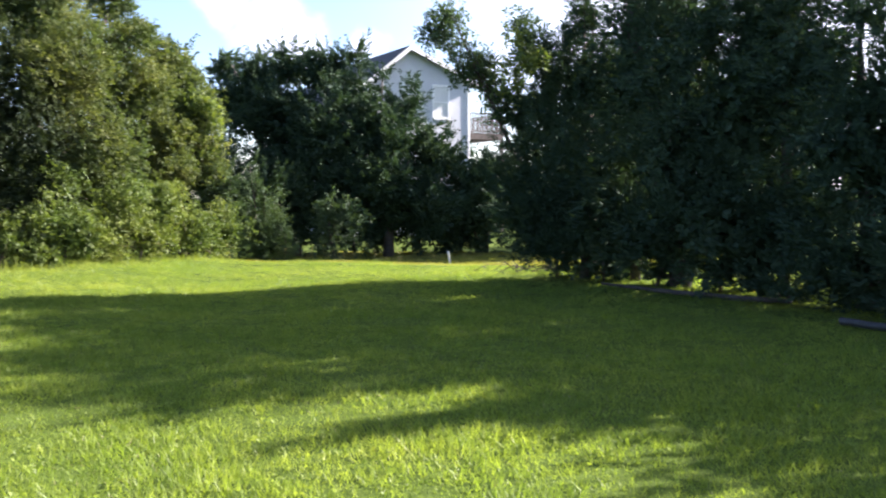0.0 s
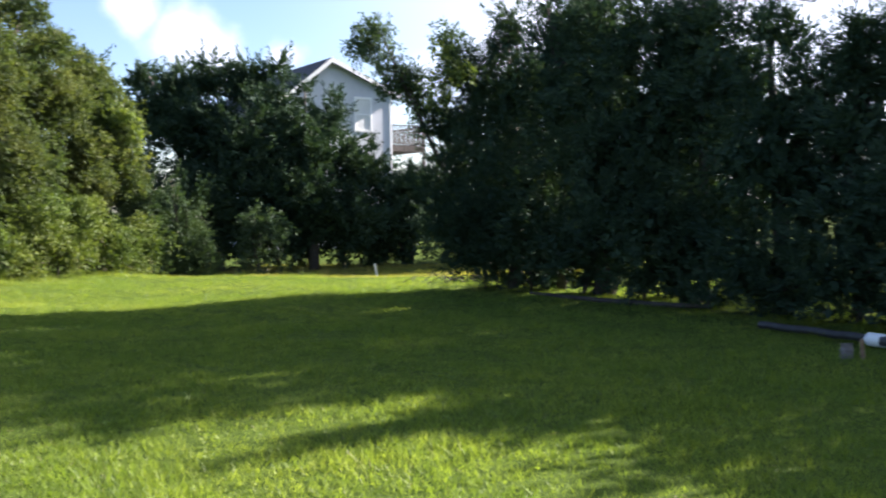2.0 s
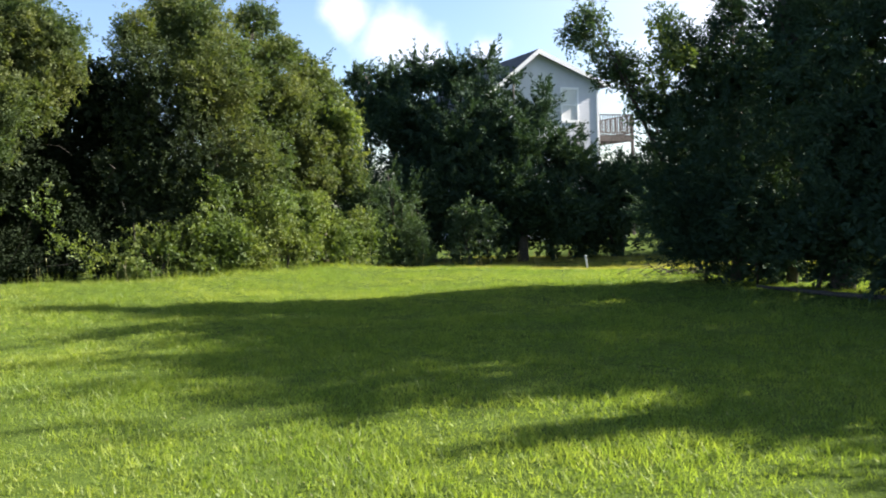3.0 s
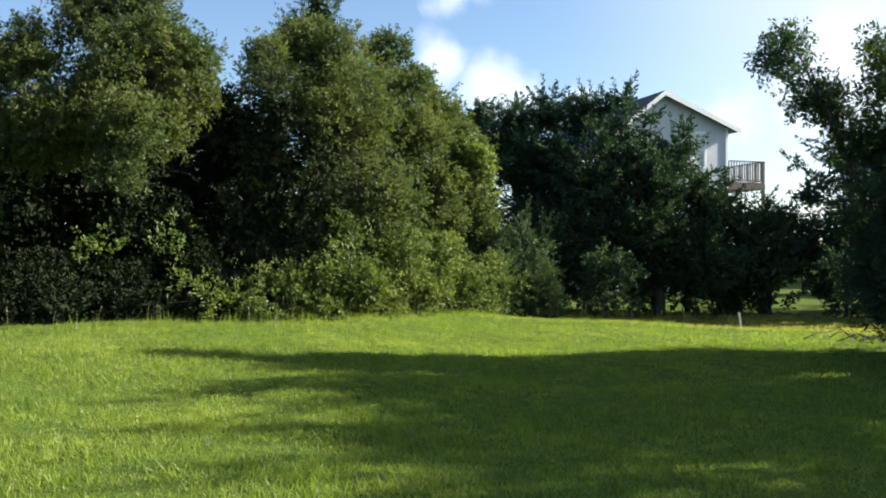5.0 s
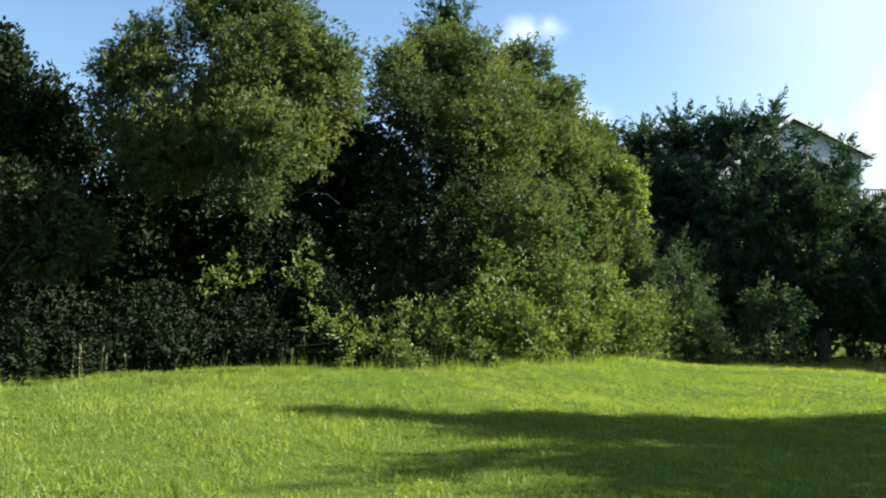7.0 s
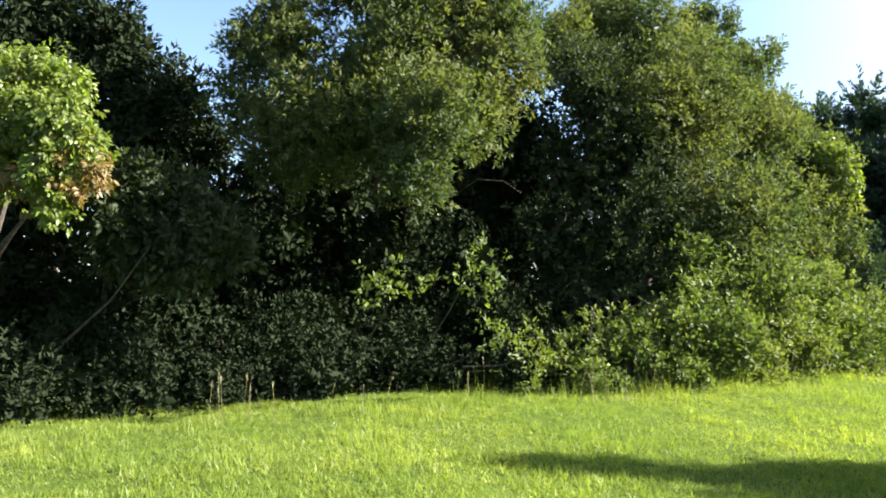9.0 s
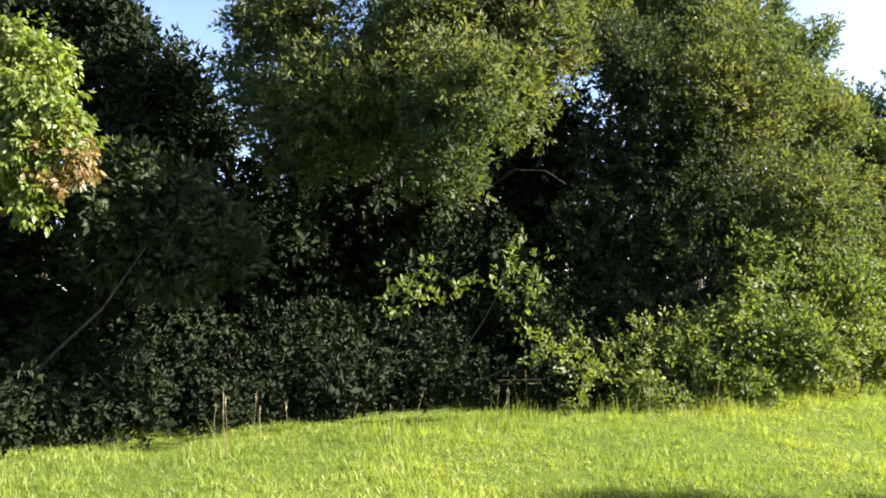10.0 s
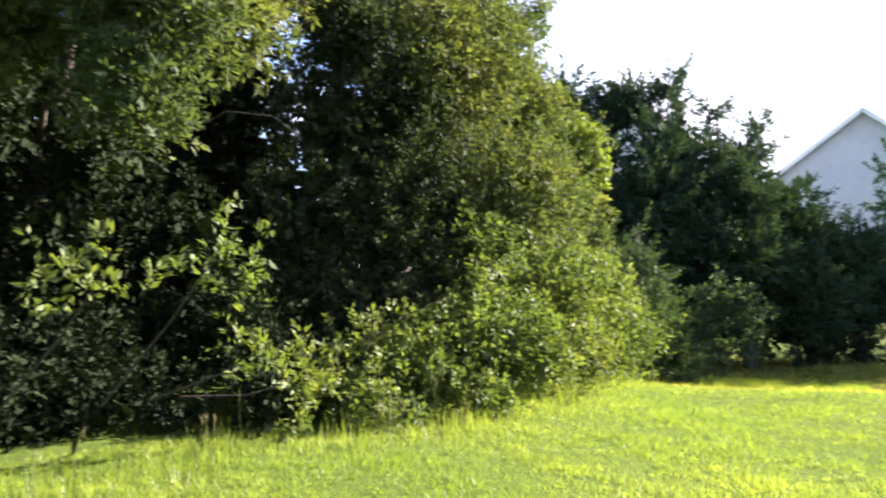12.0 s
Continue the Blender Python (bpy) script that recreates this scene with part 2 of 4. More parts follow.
def crown(parent, lobes, count, mat, kind="broad", seed=0, lump=0.3, core=True, size=1.0, name="crown"):
    rng = np.random.default_rng(100 + seed)
    spec = dict(broad=(8, 0.088, 0.036, 0.11, 0.1), small=(9, 0.06, 0.027, 0.12, 0.0), cedar=(10, 0.075, 0.021, 0.16, -0.1), whorl=(9, 0.062, 0.021, 0.07, 0.0), vine=(8, 0.09, 0.045, 0.10, 0.7), far=(8, 0.15, 0.055, 0.25, 0.0), farcedar=(10, 0.13, 0.045, 0.24, -0.1))
    per, length, width, spray, droop = spec[kind]
    plume = kind.endswith("cedar")
    lobes = [(x, y, z, r * 0.94) for x, y, z, r in lobes]
    tuft, count, size = 6, int(count * 0.56), size * 1.16
    p, d = crown_points(lobes, count // (per * tuft) + 1, rng, lump)
    n = len(p)
    p, d = np.repeat(p, tuft, axis=0), np.repeat(d, tuft, axis=0)
    if plume:
        # branchlets: a stalk that runs outward and turns up, with side sprays that shorten towards its tip
        step = np.tile(np.arange(tuft) / (tuft - 1.0), n)[:, None]
        reach = np.repeat(rng.uniform(0.22, 0.5, n), tuft)[:, None] * size * (1.35 if kind == "farcedar" else 0.9)
        way = unit(d * [1, 1, 0.55] + np.repeat(rng.normal(size=(n, 3)), tuft, axis=0) * 0.25)
        p = p + way * (step - 0.35) * reach + np.array([0, 0, 0.3]) * step ** 2 * reach + rng.normal(size=p.shape) * 0.018 * size
        o = unit(way + np.array([0, 0, 0.45]) * step + rng.normal(size=p.shape) * 0.4 * (1.1 - step))
        v, t = leaves(p, o, per, length * size, width * size, spray * size, droop, rng, (1.2 - 0.5 * step)[:, 0], 0.5)
    else:
        p = p + rng.normal(size=p.shape) * 0.085 * size * (1.5 if kind == "far" else 1.0)
        d = unit(d + rng.normal(size=p.shape) * 0.3)
        o = unit(d * 0.7 + rng.normal(size=d.shape) * 0.35 + np.array([0, 0, 0.25 - droop * 0.8]))
        v, t = leaves(p, o, per, length * size, width * size, spray * size, droop, rng, None, 0.8)
    if core:
        lb = np.array(lobes, float)
        far = kind.startswith("far")
        k = np.maximum((lb[:, 3] ** 2 * (150 if far else 330) * (core if core > 0.12 else 0.1)).astype(int), 10)
        i = np.repeat(np.arange(len(lb)), k)
        deep = (0.74 if far else 0.62) * rng.random(len(i)) ** 0.5
        q = lb[i, :3] + unit(rng.normal(size=(len(i), 3))) * (lb[i, 3] * deep)[:, None]
        keep = q[:, 2] > ground_z(q[:, 0], q[:, 1]) + 0.1
        q, grow = q[keep], (1.7 - 1.5 * deep[keep]) * np.clip(lb[i[keep], 3] / 0.5, 0.4, 1.0)
        v2, t2 = leaves(q, unit(rng.normal(size=q.shape)), 3, 0.2 if far else 0.145, 0.11 if far else 0.08, 0.1, 0.2, rng, grow)
        t = np.concatenate([t, t2 + len(v)])
        v = np.concatenate([v, v2])
    return raw_mesh(name, v - np.array(parent.location), t, mat, parent)


def limbs(parent, root, lobes, thick, rng, every=1):
    """A tapered trunk and limbs that reach into the crown."""
    ox = Vector(parent.location)
    root = Vector(root)
    top = max(lobes, key=lambda l: l[2])
    tv = Vector(top[:3])
    mid = root.lerp(tv, 0.5) + Vector((rng.uniform(-.15, .15), rng.uniform(-.15, .15), 0))
    trunk = [root - Vector((0, 0, 0.1)), root.lerp(mid, 0.35) + Vector((0.05, 0.03, 0)), mid, mid.lerp(tv, 0.5), tv]
    part("trunk", tube([p - ox for p in trunk], [thick * 1.25, thick, thick * .8, thick * .5, thick * .15], 9), BARK, parent, smooth=True)
    for l in lobes[::every]:
        e = Vector(l[:3])
        f = min(max((e.z - root.z) / max(tv.z - root.z, 0.1) * 0.6, 0.08), 0.8)
        s = root.lerp(mid, f / 0.5) if f < 0.5 else mid.lerp(tv, (f - 0.5) / 0.5)
        b = s.lerp(e, 0.5) + Vector((rng.uniform(-.2, .2), rng.uniform(-.2, .2), rng.uniform(-.05, .25)))
        w = thick * 0.45 * (1 - f * 0.5)
        part("limb", tube([p - ox for p in (s, s.lerp(b, .5) + Vector((0, 0, .05)), b, b.lerp(e, .6), e + Vector((0, 0, l[3] * .3)))], [w, w * .85, w * .65, w * .4, w * .15], 6), BARK, parent, smooth=True)


def tree(name, label, category, lobes, count, mat, kind="broad", seed=0, root=None, thick=0.09, every=2, lump=0.3, group="", size=1.0, core=True):
    cx = sum(l[0] for l in lobes) / len(lobes)
    cy = sum(l[1] for l in lobes) / len(lobes)
    if root is None:
        root = (cx, cy)
    base = (root[0], root[1], gz(*root))
    ob = thing(name, label, category, base, group)
    crown(ob, lobes, count, mat, kind, seed, lump, core, size)
    limbs(ob, base, lobes, thick, random.Random(seed), every)
    return ob


def cone_lobes(x, y, h, r, n=6, z0=None, lean=0.0):
    z0 = gz(x, y) + 0.1 if z0 is None else z0
    return [(x + lean * k / n, y, z0 + h * (k + 0.4) / n, r * (1 - 0.86 * k / (n - 1)) ** 0.8 + 0.03) for k in range(n)]


# ---- ground ----


def make_ground():
    def line(lo, hi, step, far):
        mid = list(np.arange(lo, hi, step))
        left, right, d = [], [], step
        a, b = lo, hi
        while b < far:
            d *= 1.25
            a, b = a - d, b + d
            left.append(a)
            right.append(b)
        return np.array(left[::-1] + mid + [hi] + right)

    xs, ys = line(-22, 12, 0.3, 1800), line(-6, 36, 0.3, 1800)
    X, Y = np.meshgrid(xs, ys)
    Z = ground_z(X, Y)
    v = np.stack([X, Y, Z], axis=-1).reshape(-1, 3)
    nx, ny = len(xs), len(ys)
    i = (np.arange(ny - 1)[:, None] * nx + np.arange(nx - 1)[None, :]).ravel()
    t = np.concatenate([np.stack([i, i + 1, i + nx + 1], 1), np.stack([i, i + nx + 1, i + nx], 1)])
    ob = raw_mesh("ground", v, t, SOIL)
    ob.data.shade_smooth()
    tagged(ob, "mown green lawn ground, rising a little to the hedge", "lawn", kind="structure")


make_ground()


def grass_field(name, n, xr, yr, length, width, seed, mat, accept=None, label="", lean=0.35):
    rng = np.random.default_rng(seed)
    x, y = rng.uniform(*xr, n), rng.uniform(*yr, n)
    if accept is not None:
        ok = rng.random(n) < accept(x, y)
        x, y = x[ok], y[ok]
    n = len(x)
    wave = np.sin(x * 2.1 + np.sin(y * 1.7) * 2) * np.sin(y * 2.6 + x) + 0.8 * np.sin(x * 7.3 + 2 * np.sin(y * 5.1)) * np.sin(y * 8.2 + 1.5 * np.sin(x * 4.4))
    tall = np.clip(0.95 + 0.5 * wave, 0.4, 2) + 0.9 * rng.random(n) ** 6
    z = ground_z(x, y)
    b = np.stack([x, y, z - 0.01], 1)
    a = rng.uniform(0, math.tau, n)
    w = np.stack([np.cos(a), np.sin(a), 0 * a], 1)
    L = (length * tall * rng.uniform(0.6, 1.15, n))[:, None]
    tip = b + L * unit(np.stack([rng.normal(0, lean, n), rng.normal(0, lean, n), np.ones(n)], 1))
    W = (width * rng.uniform(0.6, 1.3, n))[:, None] * 0.5
    v = np.stack([b - w * W, b + w * W, tip], 1).reshape(-1, 3)
    t = np.arange(3 * n).reshape(-1, 3)
    ob = raw_mesh(name, v, t, mat)
    return tagged(ob, label, "grass", kind="stuff")


def hedge_x(y):
    return np.interp(y, (4, 6, 7.7, 10, 12, 15, 20), (-15.2, -14.5, -14.0, -13.3, -12.2, -11.6, -11.2))


def on_lawn(x, y):
    path = np.minimum(np.hypot(x + 0.0, y), 100)
    for px, py in ((-3, 1.5), (-6, 2.9), (-9.5, 5.2)):
        path = np.minimum(path, np.hypot(x - px, y - py))
    keep = np.clip(6.0 / np.maximum(path, 1.0), 0.35, 1.0) * (path >= 0)
    return keep * (x > hedge_x(y) - 0.9 - 1.2 * np.clip((9.5 - y) / 2, 0, 1))


grass_field("grass", 900000, (-17.0, 5.0), (2.3, 18.0), 0.058, 0.0098, 1, GRASS, on_lawn, "fresh green mown lawn grass", 0.75)
STRAW = leaf_material("straw_grass", (0.15, 0.16, 0.04), (0.24, 0.24, 0.06), (0.3, 0.28, 0.08), 0.45, 0.02, 0.5)
grass_field("grass_far", 60000, (-12, 2.0), (18.2, 27.0), 0.06, 0.02, 2, STRAW, None, "short pale lawn grass beyond the crest")
grass_field("rough_grass", 12000, (-11.3, -7.8), (19.4, 21.8), 0.12, 0.012, 9, GRASS, None, "rough unmown grass at the foot of the cedars", 0.3)
grass_field("grass_tall", 26000, (-15.5, -10.5), (5, 20), 0.17, 0.008, 3, GRASS, lambda x, y: np.clip(1 - np.abs(x - hedge_x(y) - 0.15) / 0.45, 0, 1), "taller unmown grass along the hedge foot", 0.25)


grass_field("grass_behind", 30000, (-15.0, 5.0), (-3.0, 2.3), 0.06, 0.016, 12, GRASS, None, "mown lawn grass behind the start of the walk", 0.5)
grass_field("grass_tufts", 110000, (-12.5, 4.5), (2.3, 15), 0.09, 0.006, 4, GRASS, lambda x, y: np.clip(1.6 * np.sin(x * 4.3 + 3 * np.sin(y * 3.1)) * np.sin(y * 5.3 + 2 * np.sin(x * 2.7)) - 0.5, 0.02, 1), "scattered longer grass blades in the lawn", 0.4)
grass_field("thatch", 26000, (-12.5, 4.5), (2.3, 13), 0.05, 0.008, 6, DRY_GRASS, lambda x, y: np.clip(np.sin(x * 1.7 + 2 * np.sin(y * 1.1)) * np.sin(y * 1.9 + x), 0.02, 1), "dry straw-coloured blades among the grass", 0.9)


def clover():
    rng = np.random.default_rng(8)
    n = 200
    x, y = rng.uniform(-12.5, 3.5, n), rng.uniform(3.5, 15, n)
    p = np.stack([x, y, ground_z(x, y) + 0.05], 1)
    v, t = leaves(p, np.tile([[0.0, 0.0, 1.0]], (n, 1)), 6, 0.012, 0.010, 0.004, 0.0, rng)
    tagged(raw_mesh("clover_flowers", v, t, DRY_GRASS), "small white clover flowers scattered in the lawn", "clover", kind="stuff")
    n = 5000
    x, y = rng.uniform(-12.5, 4, n), rng.uniform(3, 13, n)
    keep = np.sin(x * 1.9 + 1.3 * np.sin(y * 1.4)) * np.sin(y * 2.3 + x) > 0.25
    x, y = x[keep], y[keep]
    p = np.stack([x, y, ground_z(x, y) + 0.02], 1)
    v, t = leaves(p, np.tile([[0.0, 0.0, 1.0]], (len(x), 1)), 7, 0.024, 0.014, 0.014, -0.1, rng)
    tagged(raw_mesh("lawn_weeds", v, t, GRASS), "broad-leaved low weeds among the grass", "weeds", kind="stuff")


clover()


def seed_heads():
    rng = random.Random(5)
    spots = []
    for _ in range(46):
        y = rng.uniform(7.5, 20.5)
        spots.append((float(hedge_x(y)) + rng.uniform(0.0, 0.5), y))
    for _ in range(60):
        spots.append((rng.uniform(-11.2, -6.5), rng.uniform(19.3, 21.0)))
    for x, y in spots:
        h = rng.uniform(0.25, 0.5)
        z = gz(x, y)
        lx, ly = rng.uniform(-.06, .06), rng.uniform(-.06, .06)
        ob = thing("seed_stalk", "thin dry grass stalk with a seed head at the lawn's edge", "grass stalk", (x, y, z), "seed stalks along the hedge")
        part("stem", tube([(0, 0, -0.02), (lx * .4, ly * .4, h * .5), (lx, ly, h)], [0.0028, 0.0022, 0.0016], 4), DRY_GRASS, ob)
        part("seed_head", tube([(lx, ly, h * .88), (lx * 1.1, ly * 1.1, h * .95), (lx * 1.2, ly * 1.2, h * 1.08)], [0.002, 0.0042, 0.0015], 5), DRY_GRASS, ob)
        part("seed_head", tube([(lx * .95, ly * .95, h * .9), (lx * .7 - 0.02, ly * .7 + 0.015, h * 1.04)], [0.003, 0.001], 4), DRY_GRASS, ob)


seed_heads()
# ---- trees and shrubs ----
oak = [(-14.17, 10.71, 5.54, 0.54), (-14.66, 10.11, 5.25, 0.49), (-15.02, 9.28, 4.59, 0.57), (-15.20, 9.00, 4.31, 0.33), (-13.44, 10.62, 4.75, 0.68), (-13.88, 9.96, 4.34, 0.76), (-12.86, 10.65, 4.01, 0.46), (-14.26, 9.32, 3.46, 0.76), (-13.09, 9.67, 3.32, 0.56), (-13.00, 9.46, 2.65, 0.33), (-14.90, 9.10, 3.32, 0.61), (-12.86, 10.22, 3.46, 0.40), (-12.89, 10.90, 4.57, 0.29), (-15.46, 8.97, 3.72, 0.27)]
oak_low = [(-16.41, 9.25, 2.25, 0.86), (-16.07, 10.16, 2.56, 0.97), (-15.61, 11.46, 1.86, 1.00), (-14.96, 12.50, 2.57, 0.91), (-15.14, 13.35, 3.99, 0.64), (-15.93, 9.63, 0.97, 0.85), (-15.00, 10.56, 0.70, 0.74), (-14.38, 11.60, 0.76, 0.75), (-13.89, 12.38, 1.30, 0.77)]
mixed = [(-12.42, 16.84, 5.22, 0.25), (-14.62, 15.37, 5.84, 0.63), (-14.45, 14.21, 5.30, 0.54), (-13.89, 15.54, 5.44, 0.89), (-14.02, 17.86, 6.23, 0.47), (-13.90, 18.17, 5.76, 0.28), (-12.95, 14.98, 4.13, 1.05), (-13.12, 16.66, 4.85, 0.63), (-12.77, 17.21, 3.96, 0.82), (-12.3, 14.7, 1.9, 0.55), (-12.12, 15.04, 2.52, 0.82), (-13.33, 17.81, 5.37, 0.37)]
mixed_dark = [(-12.75, 14.15, 2.6, 0.65), (-13.67, 13.69, 4.32, 0.81), (-13.23, 14.29, 3.65, 0.92), (-13.87, 13.79, 3.12, 0.92), (-13.26, 14.01, 2.19, 0.91), (-14.04, 13.38, 2.19, 0.81), (-13.45, 13.61, 1.29, 0.80), (-12.70, 13.93, 1.29, 0.59)]
mixed_back = [(-12.94, 19.06, 3.93, 0.70), (-12.27, 18.84, 3.61, 0.50), (-13.40, 19.38, 4.66, 0.59), (-13.75, 19.19, 5.20, 0.33), (-12.70, 18.05, 2.58, 0.97), (-12.05, 18.94, 3.86, 0.25), (-12.28, 18.83, 2.36, 0.62)]
shrub_a = [(-12.84, 12.03, 0.61, 0.29), (-12.43, 12.64, 0.68, 0.36), (-12.83, 12.56, 0.94, 0.23), (-12.45, 11.97, 0.41, 0.23), (-12.46, 13.12, 1.03, 0.26)]
shrub_b = [(-12.06, 13.52, 1.02, 0.52), (-11.65, 13.92, 0.74, 0.47), (-12.16, 13.82, 1.68, 0.38), (-12.06, 13.04, 0.50, 0.32)]
shrub_c = [(-11.62, 14.99, 1.09, 0.60), (-11.43, 16.13, 1.28, 0.53), (-11.42, 15.67, 0.67, 0.47), (-11.59, 14.55, 0.52, 0.34), (-11.68, 15.30, 1.70, 0.31)]
shrub_d = [(-11.41, 17.03, 0.83, 0.56), (-11.40, 18.36, 0.79, 0.54), (-11.35, 17.95, 0.35, 0.41)]
vine = [(-15.07, 6.47, 3.57, 0.29), (-14.81, 6.61, 3.39, 0.17), (-15.04, 6.27, 3.18, 0.29), (-14.65, 6.45, 3.04, 0.23), (-14.39, 6.56, 2.87, 0.11), (-14.48, 6.34, 2.62, 0.14), (-14.36, 6.37, 2.42, 0.08), (-14.37, 6.34, 2.31, 0.06), (-14.38, 6.33, 2.20, 0.04), (-14.32, 6.46, 2.71, 0.06), (-14.38, 6.60, 3.00, 0.06), (-14.60, 6.30, 2.58, 0.12), (-15.63, 6.09, 3.40, 0.46), (-15.22, 6.06, 2.78, 0.29)]
dark_l = [(-17.56, 8.54, 4.67, 0.64), (-17.77, 8.08, 4.98, 0.68), (-17.33, 9.20, 4.30, 0.34), (-18.26, 7.65, 5.15, 0.62), (-17.15, 8.90, 3.71, 0.74), (-17.50, 8.19, 3.81, 0.82), (-18.69, 7.01, 4.54, 1.18), (-16.91, 9.32, 3.40, 0.33)]
dark_shrub = [(-15.30, 7.90, 2.41, 0.42), (-15.47, 7.57, 2.23, 0.42), (-14.93, 8.14, 2.11, 0.35), (-14.65, 8.22, 1.93, 0.20), (-15.04, 7.95, 1.88, 0.35), (-15.72, 7.50, 2.66, 0.31)]
under_l = [(-17.14, 7.51, 1.32, 0.84), (-17.47, 6.56, 1.59, 0.98), (-16.95, 8.44, 1.03, 0.79), (-16.58, 9.52, 0.99, 0.66), (-16.52, 10.72, 1.24, 0.77), (-17.72, 7.48, 2.39, 0.52), (-17.93, 6.87, 2.50, 0.59)]
PLUME = [(-13.8, 16.96, 6.18, 0.2), (-13.59, 17.08, 6.34, 0.2), (-13.35, 17.23, 6.36, 0.2), (-13.13, 17.37, 6.21, 0.16), (-13.07, 17.41, 5.94, 0.12), (-13.04, 17.44, 5.66, 0.08), (-13.2, 17.33, 6.04, 0.15), (-13.33, 17.26, 5.74, 0.12), (-13.35, 17.25, 5.43, 0.08)]
DROOP = [(-12.05, 18.44, 3.8, 0.22), (-11.86, 18.56, 3.73, 0.2), (-11.71, 18.65, 3.55, 0.16), (-11.64, 18.71, 3.25, 0.12), (-11.61, 18.73, 2.98, 0.07), (-11.81, 18.6, 3.31, 0.12)]
backc = [(-16.54, 27.37, 6.47, 0.17), (-15.03, 27.08, 6.31, 0.16), (-13.66, 26.67, 6.46, 0.16), (-12.37, 26.18, 6.09, 0.14), (-16.90, 27.74, 6.03, 0.51), (-15.02, 27.09, 5.61, 0.65), (-13.67, 26.66, 5.86, 0.55), (-15.49, 26.25, 4.58, 0.88), (-12.46, 26.35, 5.64, 0.61), (-11.22, 26.46, 5.97, 0.33), (-11.39, 25.96, 4.68, 0.75), (-13.35, 25.48, 3.74, 1.36), (-11.19, 25.17, 3.25, 1.31)]
backd = [(-9.60, 26.44, 4.25, 0.52), (-9.95, 25.46, 3.03, 0.98), (-8.85, 26.27, 3.20, 0.64), (-8.47, 26.39, 2.47, 0.78), (-10.26, 24.69, 1.43, 1.24), (-12.49, 23.67, 1.32, 1.37), (-8.62, 25.29, 1.04, 1.10), (-14.12, 22.99, 1.01, 1.11), (-9.33, 26.53, 4.88, 0.20), (-10.20, 26.00, 5.34, 0.19)]
backe = [(-7.58, 26.86, 2.08, 0.74), (-6.99, 27.53, 2.44, 0.59), (-7.16, 26.97, 1.16, 0.99), (-7.98, 26.22, 0.83, 0.98), (-6.47, 27.65, 1.51, 0.67)]
curl = [(-4.33, 14.31, 4.61, 0.10), (-4.46, 14.27, 4.43, 0.19), (-4.58, 14.23, 4.26, 0.16), (-4.40, 14.39, 4.15, 0.21), (-4.20, 14.56, 3.94, 0.21), (-3.99, 14.72, 3.74, 0.23), (-4.15, 14.57, 3.59, 0.12), (-3.78, 14.88, 3.60, 0.29), (-3.61, 15.02, 3.21, 0.27), (-3.24, 14.99, 4.60, 0.11), (-3.19, 15.00, 4.31, 0.18), (-3.12, 15.02, 3.96, 0.25)]
g1 = [(-2.85, 15.22, 3.57, 0.51), (-2.36, 15.29, 4.43, 0.39), (-2.03, 15.33, 4.74, 0.36), (-2.63, 15.15, 4.04, 0.31), (-3.20, 14.95, 2.98, 0.51), (-3.30, 14.93, 2.39, 0.35), (-2.16, 15.12, 3.51, 0.91), (-2.61, 14.85, 2.36, 0.90), (-2.93, 15.00, 1.39, 0.76), (-1.74, 14.56, 1.75, 1.07), (-2.22, 14.71, 0.81, 0.59), (-3.50, 15.09, 1.81, 0.31), (-3.54, 15.49, 1.09, 0.32), (-3.25, 15.14, 1.90, 0.51), (-3.07, 15.18, 0.89, 0.61), (-2.66, 15.05, 0.50, 0.40)]
g2 = [(-1.35, 14.40, 4.17, 0.58), (-0.75, 14.43, 4.65, 0.86), (-0.99, 14.02, 3.38, 1.03), (-0.18, 13.64, 3.93, 1.00), (-0.65, 13.43, 2.12, 1.07), (0.39, 12.82, 1.51, 0.60), (0.11, 13.23, 1.67, 0.62), (0.18, 13.03, 2.69, 1.13), (-0.98, 13.62, 0.94, 0.73), (-0.05, 12.74, 1.13, 0.93), (-1.45, 14.59, 4.94, 0.39), (0.75, 13.00, 4.03, 0.95)]
g3 = [(1.78, 12.59, 3.91, 0.50), (2.06, 12.34, 3.62, 0.37), (1.27, 12.35, 3.25, 0.90), (2.03, 11.74, 2.69, 0.71), (1.48, 11.62, 1.94, 0.93), (1.33, 11.63, 0.65, 0.70), (2.43, 11.86, 3.08, 0.36), (2.89, 11.76, 3.09, 0.36), (2.59, 11.21, 2.34, 0.69), (2.67, 10.68, 1.40, 0.80), (2.21, 11.91, 1.40, 0.56), (2.23, 10.88, 0.55, 0.59)]
g4 = [(3.23, 11.25, 3.12, 0.39), (3.62, 10.71, 2.96, 0.45), (3.32, 10.60, 2.28, 0.74), (3.96, 10.38, 3.10, 0.52), (4.32, 10.01, 2.90, 0.72), (3.90, 9.86, 2.08, 0.84), (3.37, 9.74, 1.27, 0.82), (2.92, 9.88, 0.63, 0.55), (3.95, 9.08, 1.09, 0.85)]
g5 = [(4.83, 9.22, 3.06, 0.76), (4.57, 8.79, 2.10, 0.92), (5.03, 8.31, 2.58, 0.97), (4.40, 8.20, 1.12, 0.86), (4.74, 7.54, 1.38, 0.89), (3.99, 7.97, 0.62, 0.53)]
